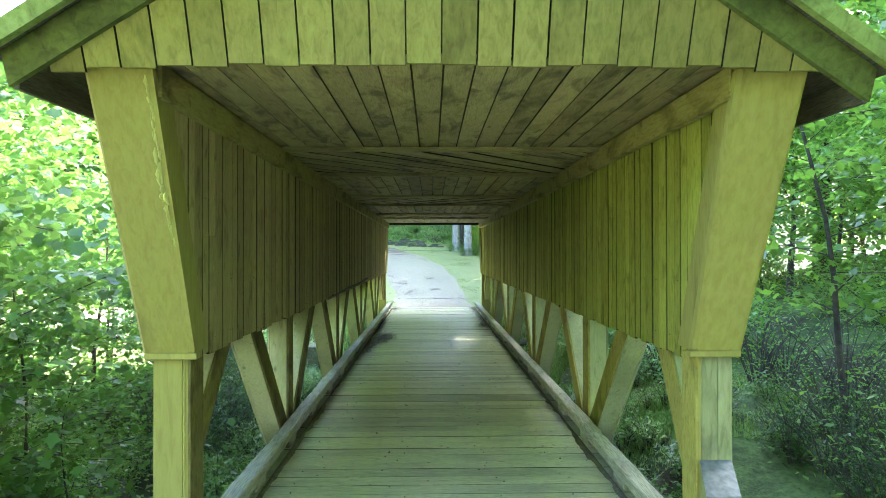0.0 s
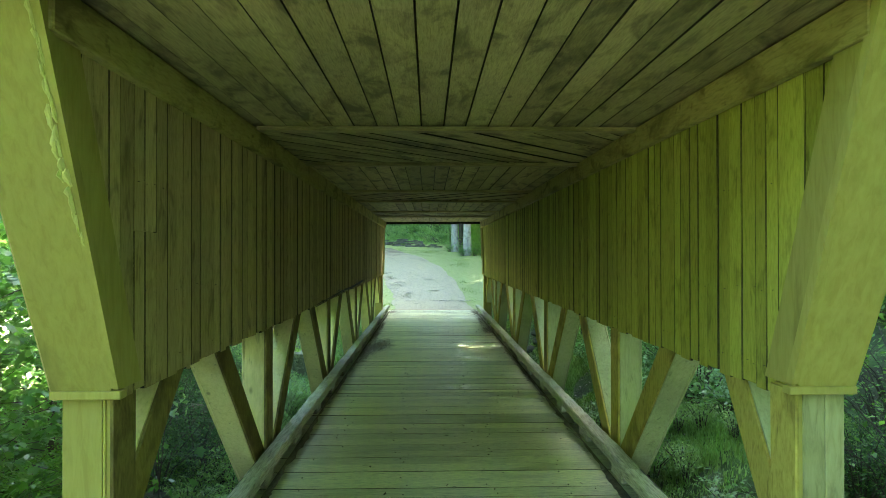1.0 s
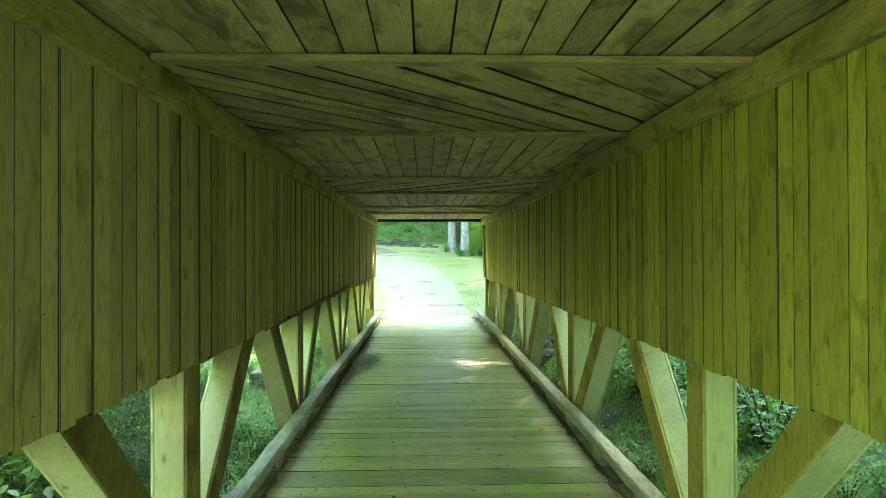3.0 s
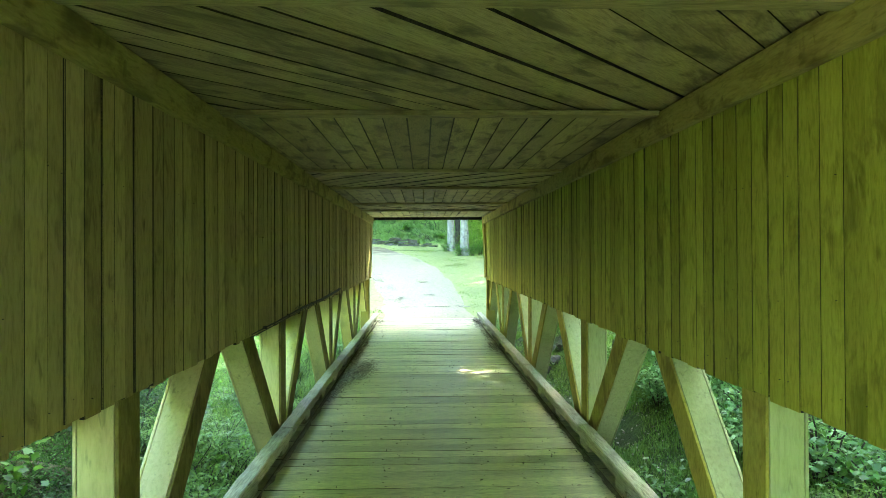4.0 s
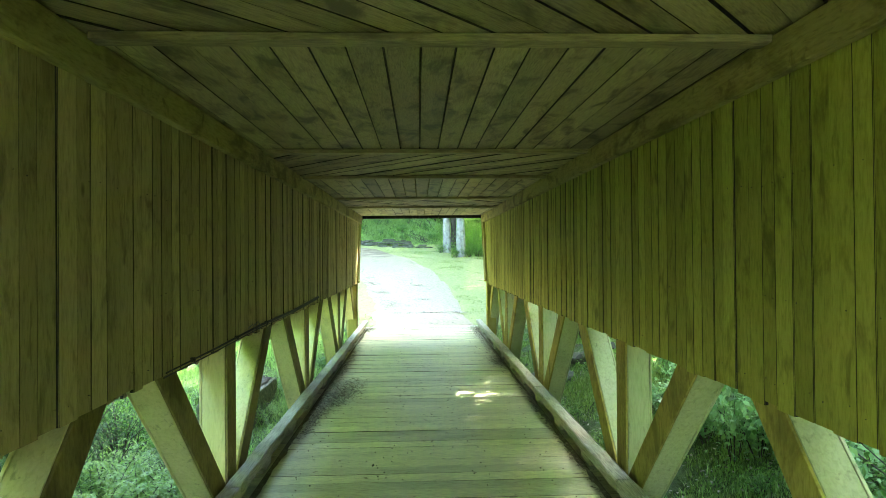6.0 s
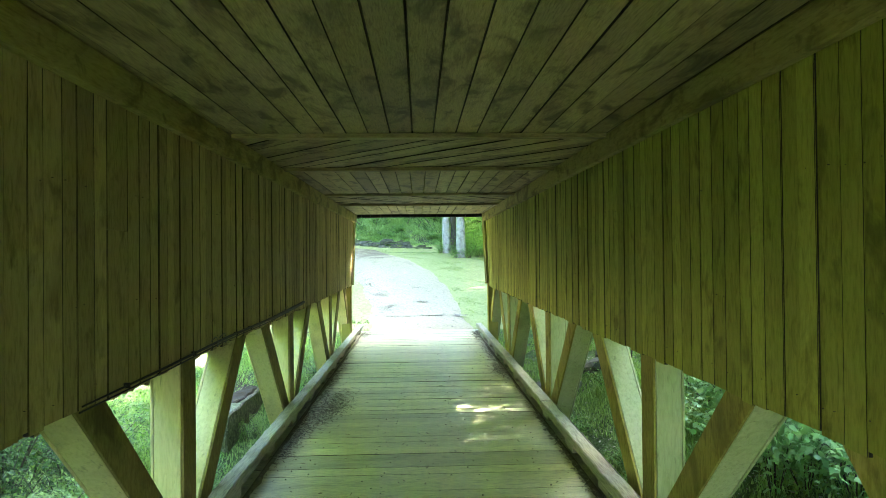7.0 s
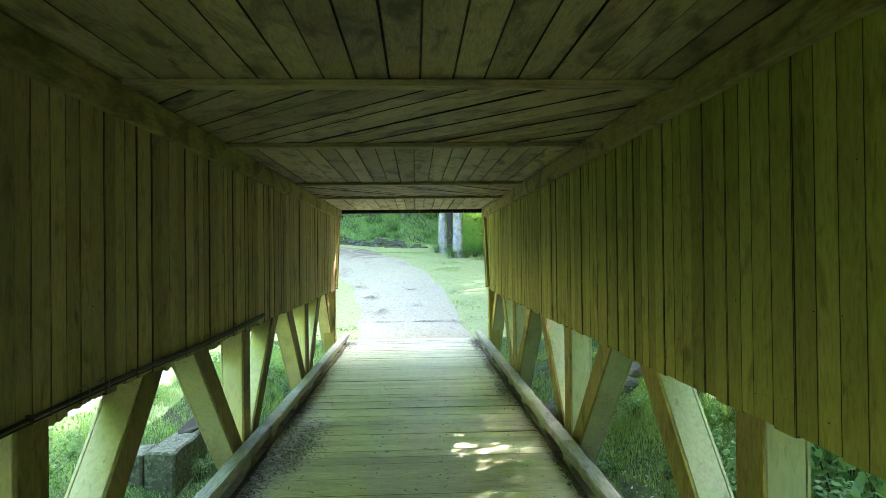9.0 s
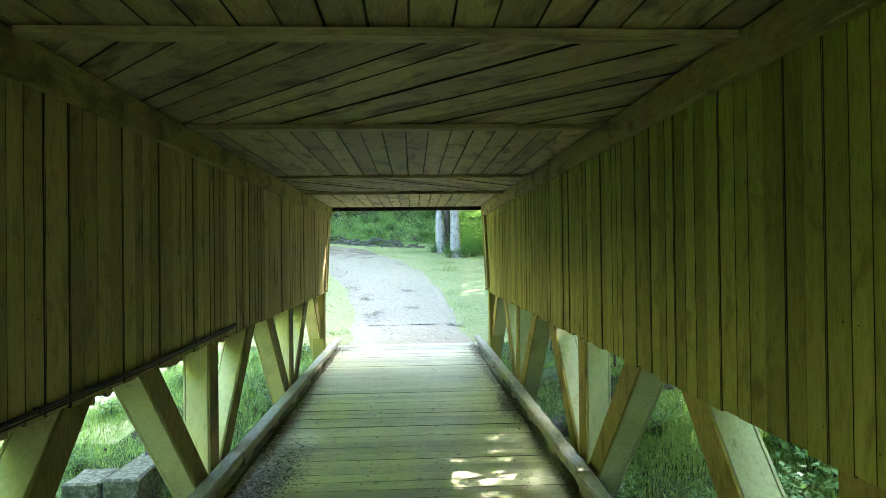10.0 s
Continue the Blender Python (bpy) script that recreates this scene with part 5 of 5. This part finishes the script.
def slab(x, y, z, wd, dp, th, seed):
    """A flat split stone of a dry-laid row."""
    r2 = random.Random(seed)
    bm = boxed((-wd / 2, -dp / 2, 0), (wd / 2, dp / 2, th), bevel=0.012)
    for q in bm.verts:
        q.co += Vector((r2.uniform(-0.03, 0.03), r2.uniform(-0.03, 0.03), r2.uniform(-0.012, 0.012)))
    ob = part("slab_stone", bm, slab_mat)
    ob.location = (x, y, z)
    ob.rotation_euler = (r2.uniform(-0.06, 0.06), r2.uniform(-0.06, 0.06), r2.uniform(-0.3, 0.3))
    return tagged(ob, "flat grey split stone in a low dry-laid row", "stone", "stones along the lane")


for row in range(5):
    x = -8.6 + 0.15 * row
    while x < 0.7 - 0.45 * row:
        wd = rnd.uniform(0.2, 0.6)
        if rnd.random() < 0.8 - 0.06 * row:
            yq = float(np.interp(x, [-9, -5, -2.5, 0.7], [48.25, 47.6, 46.6, 46.2])) + 0.09 * row
            slab(x, yq + rnd.uniform(-0.1, 0.1), float(ground_z(x, yq)) - 0.04 + 0.095 * row, wd, 0.34, rnd.uniform(0.06, 0.12), int((x + 20) * 100) + row)
        x += wd * 0.96


def log(a, b, rad, seed, group, label):
    bm = bmesh.new()
    a, b = Vector(a), Vector(b)
    pts = [a.lerp(b, i / 6) + Vector((0, 0.02 * math.sin(i * 2 + seed), 0.015 * math.cos(i * 1.7 + seed))) for i in range(7)]
    tube(bm, pts, [rad * (1 + 0.08 * math.sin(i * 1.9 + seed)) for i in range(7)], 10)
    return tagged(part("log", bm, log_wood), label, "log", group)


for i in range(5):
    log((-6.3 - 0.1 * i, 11.3 - 0.10 * i, -0.30 - 0.19 * i), (-3.55 + 0.12 * (i % 2), 10.75 - 0.10 * i, -0.34 - 0.19 * i), 0.095, i, "logs of the crib wall", "old round log stacked in a low crib wall")
log((-4.7, 16.3, -0.80), (-4.05, 15.2, -0.84), 0.09, 9, "", "fallen log lying in the grass")

block = empty("concrete_block", "old lichen-spotted concrete block beside the bridge", "block", at=(0, 0, 0))


def weathered(lo, hi, amount):
    bm = boxed(lo, hi, bevel=0.025)
    bmesh.ops.subdivide_edges(bm, edges=bm.edges[:], cuts=6, use_grid_fill=True)
    for q in bm.verts:
        q.co += Vector([amount * noise.noise(q.co * 4 + Vector((k * 7, 0, 0))) for k in range(3)])
    return bm


part("end_block", weathered((-3.78, 15.86, -1.3), (-3.36, 16.34, -0.375), 0.02), concrete, block)
part("wall", weathered((-3.355, 15.9, -1.3), (-2.98, 18.1, -0.36), 0.022), concrete, block)
part("leaf_mould", weathered((-3.30, 16.75, -0.39), (-3.03, 18.0, -0.325), 0.06), bank_mat, block, "dark leaf mould on top")

dead_bark = rough_stone("dead_bark", [(0.3, (0.06, 0.05, 0.036)), (0.6, (0.15, 0.125, 0.095)), (0.8, (0.22, 0.19, 0.15))], 5.0)
# fallen branches on the wooded bank
for i in range(9):
    x, y = -6.6 + 0.9 * i + rnd.uniform(-0.4, 0.4), 50.5 + rnd.uniform(-0.8, 0.8)
    z = float(ground_z(x, y))
    bm = bmesh.new()
    a = rnd.uniform(-0.9, 0.9)
    p0, p2 = Vector((x, y, z)), Vector((x + 1.6 * math.sin(a), y - 0.3, z + 1.5 * math.cos(a) * rnd.uniform(0.5, 1)))
    p1 = p0.lerp(p2, 0.5) + Vector((rnd.uniform(-0.3, 0.3), -0.1, rnd.uniform(-0.1, 0.25)))
    tube(bm, [p0, p1, p2], [0.024, 0.017, 0.006], 6)
    tube(bm, [p1, p1 + Vector((rnd.uniform(-0.7, 0.7), -0.1, 0.6))], [0.015, 0.006], 5)
    tagged(part("fallen_branch", bm, dead_bark), "bare pale fallen branch on the bank", "branch", "fallen branches")


# ---- grass ----
def off_brush(x, y):
    """False on the dark brushy patch behind the crib wall."""
    return ((x + 5.3) / (1.75 + 0.2 * np.sin(y * 2.3))) ** 2 + ((y - 11.6) / (2.3 + 0.2 * np.sin(x * 3.1))) ** 2 > 1


def grass(name, n, x0, x1, y0, y1, h0, h1, label, keep=None, wide=0.008, mat=None):
    x, y = rng.uniform(x0, x1, n), rng.uniform(y0, y1, n)
    patch = 0.5 + 0.5 * np.sin(x * 1.9 + 2 * np.sin(y * 0.9)) * np.sin(y * 1.6 + x * 0.7)
    ok = rng.uniform(0, 1, n) < 0.35 + 0.65 * patch
    if keep is not None:
        ok &= keep(x, y)
    x, y, patch = x[ok], y[ok], patch[ok]
    m = len(x)
    z = ground_z(x, y)
    h = (h0 + (h1 - h0) * rng.uniform(0, 1, m) ** 1.6) * (0.45 + 0.85 * patch ** 2 + 0.35 * np.sin(x * 5.3 + y * 4.1) ** 2)
    a, b = rng.uniform(0, 2 * np.pi, m), rng.uniform(0.15, 0.8, m)
    ca, sa, w2 = np.cos(a), np.sin(a), wide * rng.uniform(0.6, 1.4, m)
    dx, dy = np.cos(a + 1.57 + rng.normal(0, 0.5, m)), np.sin(a + 1.57 + rng.normal(0, 0.5, m))
    v = np.empty((m, 5, 3))
    for i, (sd, up, out) in enumerate(((-1, 0, 0), (1, 0, 0), (-0.7, 0.6, 0.25), (0.7, 0.6, 0.25), (0, 1.0, 0.8))):
        v[:, i, 0] = x + sd * w2 * ca + out * b * h * dx
        v[:, i, 1] = y + sd * w2 * sa + out * b * h * dy
        v[:, i, 2] = z - 0.02 + (up - 0.22 * out * b) * h
    base = np.arange(m) * 5
    me = bpy.data.meshes.new(name)
    me.vertices.add(m * 5)
    me.vertices.foreach_set("co", v.astype(np.float32).ravel())
    idx = np.stack([base, base + 1, base + 3, base + 2, base + 2, base + 3, base + 4], 1).astype(np.int32)
    me.loops.add(m * 7)
    me.loops.foreach_set("vertex_index", idx.ravel())
    me.polygons.add(m * 2)
    st = np.stack([np.arange(m) * 7, np.arange(m) * 7 + 4], 1).astype(np.int32)
    me.polygons.foreach_set("loop_start", st.ravel())
    me.update(calc_edges=True)
    me.materials.append(mat or grass_mat)
    return tagged(new(name, me), label, "grass", kind="stuff")


def off_road(x, y):
    q = np.interp(y, [p[1] for p in EDGE_R], [p[0] for p in EDGE_R])
    l2 = np.interp(y, [p[1] for p in EDGE_L], [p[0] for p in EDGE_L])
    ragged = 0.10 * np.sin(y * 3.7) + rng.normal(0, 0.13, len(x))
    on_drive = (x < drive_edge(y)) & (x > drive_edge(y) - 8.2) & (y > 17.2) & (y < 26.3) & (rng.uniform(0, 1, len(x)) > 0.04)
    return ((x > q + ragged) | (x < l2 - ragged)) & ~on_drive


grass("grass", 13000, -7, -2.0, 7.5, 13.5, 0.12, 0.40, "tall bright grass beside the bridge", lambda x, y: ((y > 11.0 + 0.6 * np.sin(x * 2)) | ((x > -3.3 + 0.2 * np.sin(y * 3)) & (y > 9.3))) & off_brush(x, y))
def off_block(x, y):
    on_drive = (y > 17.2) & (y < 26.3) & (x < drive_edge(y) + 0.15 * np.sin(y * 7 + x * 5) - 0.1) & (rng.uniform(0, 1, len(x)) > 0.05)
    return off_brush(x, y) & ~on_drive & ~(((x > -3.8) & (x < -2.96) & (y > 15.84) & (y < 16.36)) | ((x > -3.37) & (x < -2.96) & (y > 15.84) & (y < 18.15)))


grass("grass", 120000, -6.5, -2.0, 12.0, 23, 0.05, 0.17, "short bright grass beside the bridge", off_block, 0.006)
grass("grass", 52000, 1.95, 3.7, 8.0, 13.4, 0.05, 0.15, "short bright grass below the vines", lambda x, y: np.sin(x * 3.1 + y * 1.2) + np.sin(y * 2.3 - x * 1.7) > -1.2, 0.008, bank_grass_mat)
grass("grass", 30000, 1.95, 3.9, 13.2, 17.5, 0.04, 0.13, "short grass between stones on the bank", lambda x, y: np.sin(x * 3.1 + y * 1.2) + np.sin(y * 2.3 - x * 1.7) > -0.6, 0.007)
grass("lawn", 50000, -22, -7, 11, 40, 0.06, 0.2, "open sunlit lawn beyond the bridge", off_road, 0.014, lawn_mat)
grass("grass", 90000, 2.0, 5.0, 7.5, 23.5, 0.03, 0.12, "short grass on the shaded bank", lambda x, y: np.sin(x * 2.1 + y) * np.sin(y * 1.3 - x) > -0.35)
grass("lawn", 110000, -9, 9, 23.0, 47, 0.03, 0.10, "sunlit mown grass on both sides of the lane", off_road, 0.012, lawn_mat)
grass("grass", 90000, -14, 6, 46.9, 52.0, 0.06, 0.26, "rough grass on the far bank", lambda x, y: y > np.interp(x, [-9, -5, -2.5, 0.7], [48.4, 47.8, 46.9, 46.5]), 0.02)
grass("grass", 14000, -6, -2.0, 3.5, 7.5, 0.1, 0.35, "thin grass under the young maples")

# dead leaves, tufts and grit on the lane
lv, lf = [], []
TRACK_X, TRACK_Y = [-1.05, -1.25, -1.7, -2.3, -3.0, -3.8], [27.0, 28.5, 30.5, 33.0, 35.5, 38.5]
for _ in range(2300):
    k = rnd.random()
    if k < 0.30:                 # clumps down the wheel track
        g = (0, 1, 2, 2, 4, 5, 5, 6, 8, 9, 11, 12, 14, 16)[rnd.randrange(14)]
        y = 27.4 + 0.66 * g + 0.5 * math.sin(g * 2.7) + rnd.gauss(0, 0.32)
        x = float(np.interp(y, TRACK_Y, TRACK_X)) + 0.22 * math.sin(g * 4.1) + rnd.gauss(0, 0.14)
    elif k < 0.5:               # brown dirt where the lane bends
        x, y = rnd.uniform(-6.5, -0.8), rnd.uniform(40.5, 46.5)
        if math.sin(x * 1.7 + y) + math.sin(y * 2.1 - x) < 0.1:
            continue
    elif k < 0.75:               # the ragged joint where the gravel meets the apron
        x = rnd.uniform(-1.5, 1.55)
        if math.sin(x * 5.1) + math.sin(x * 11.3) < -0.3:
            continue
        y = 26.3 + 0.06 * math.sin(x * 3) + rnd.gauss(0, 0.035)
    elif k < 0.82:
        cx, cy = ((-0.16, 32.3), (0.05, 29.2), (1.2, 26.5))[rnd.randrange(3)]
        x, y = cx + rnd.gauss(0, 0.13), cy + rnd.gauss(0, 0.1)
    else:
        y = rnd.uniform(23.4, 40)
        x = float(np.interp(y, [p[1] for p in EDGE_L], [p[0] for p in EDGE_L])) + rnd.uniform(0, 3)
    s, a = rnd.uniform(0.015, 0.06), rnd.uniform(0, 6.28)
    z = float(ground_z(x, y)) + 0.078
    c, t = math.cos(a), math.sin(a)
    b0 = len(lv)
    for p, q, h in ((-s, 0, 0.005), (0, -s * 0.6, 0.012), (s, 0, 0.02), (0, s * 0.6, 0.01)):
        lv.append((x + p * c - q * t, y + p * t + q * c, z + h))
    lf.append((b0, b0 + 1, b0 + 2, b0 + 3))
tagged(raw("lane_litter", lv, lf, straw), "dead leaves strewn along the lane's wheel track", "leaf litter", kind="stuff")

# dead leaves and crumbs of soil on the shaded bank
lv, lf = [], []
for _ in range(5200):
    x, y = rnd.uniform(2.0, 4.6), rnd.uniform(8, 21)
    s, a, z = rnd.uniform(0.008, 0.035), rnd.uniform(0, 6.28), float(ground_z(x, y)) + rnd.uniform(0, 0.015)
    c, t = math.cos(a), math.sin(a)
    b0 = len(lv)
    for p, q, h in ((-s, 0, 0.0), (0, -s * 0.5, rnd.uniform(0, 0.015)), (s, 0, rnd.uniform(0, 0.02)), (0, s * 0.5, 0.004)):
        lv.append((x + p * c - q * t, y + p * t + q * c, z + h))
    lf.append((b0, b0 + 1, b0 + 2, b0 + 3))
tagged(raw("bank_litter", lv, lf, straw), "dead leaves and twigs on the shaded soil", "leaf litter", kind="stuff")

# a heap of dead twigs behind the crib wall
bm = bmesh.new()
for _ in range(260):
    x, y = (rnd.gauss(-5.0, 0.75), rnd.gauss(12.1, 0.75)) if rnd.random() < 0.5 else (rnd.gauss(-3.7, 0.3), rnd.gauss(10.1, 0.45))
    p0 = Vector((x, y, float(ground_z(x, y)) + rnd.uniform(0, 0.35)))
    a, e = rnd.uniform(0, 6.28), rnd.uniform(-0.3, 0.7)
    p1 = p0 + Vector((math.cos(a), math.sin(a), e)) * rnd.uniform(0.2, 0.5)
    p2 = p1 + Vector((math.cos(a + rnd.uniform(-0.7, 0.7)), math.sin(a), rnd.uniform(-0.5, 0.5))) * rnd.uniform(0.15, 0.4)
    tube(bm, [p0, p1, p2], [0.006, 0.004, 0.002], 4)
tagged(part("brush_heap", bm, dead_bark), "heap of dead grey twigs behind the crib wall", "brush heap", kind="stuff")
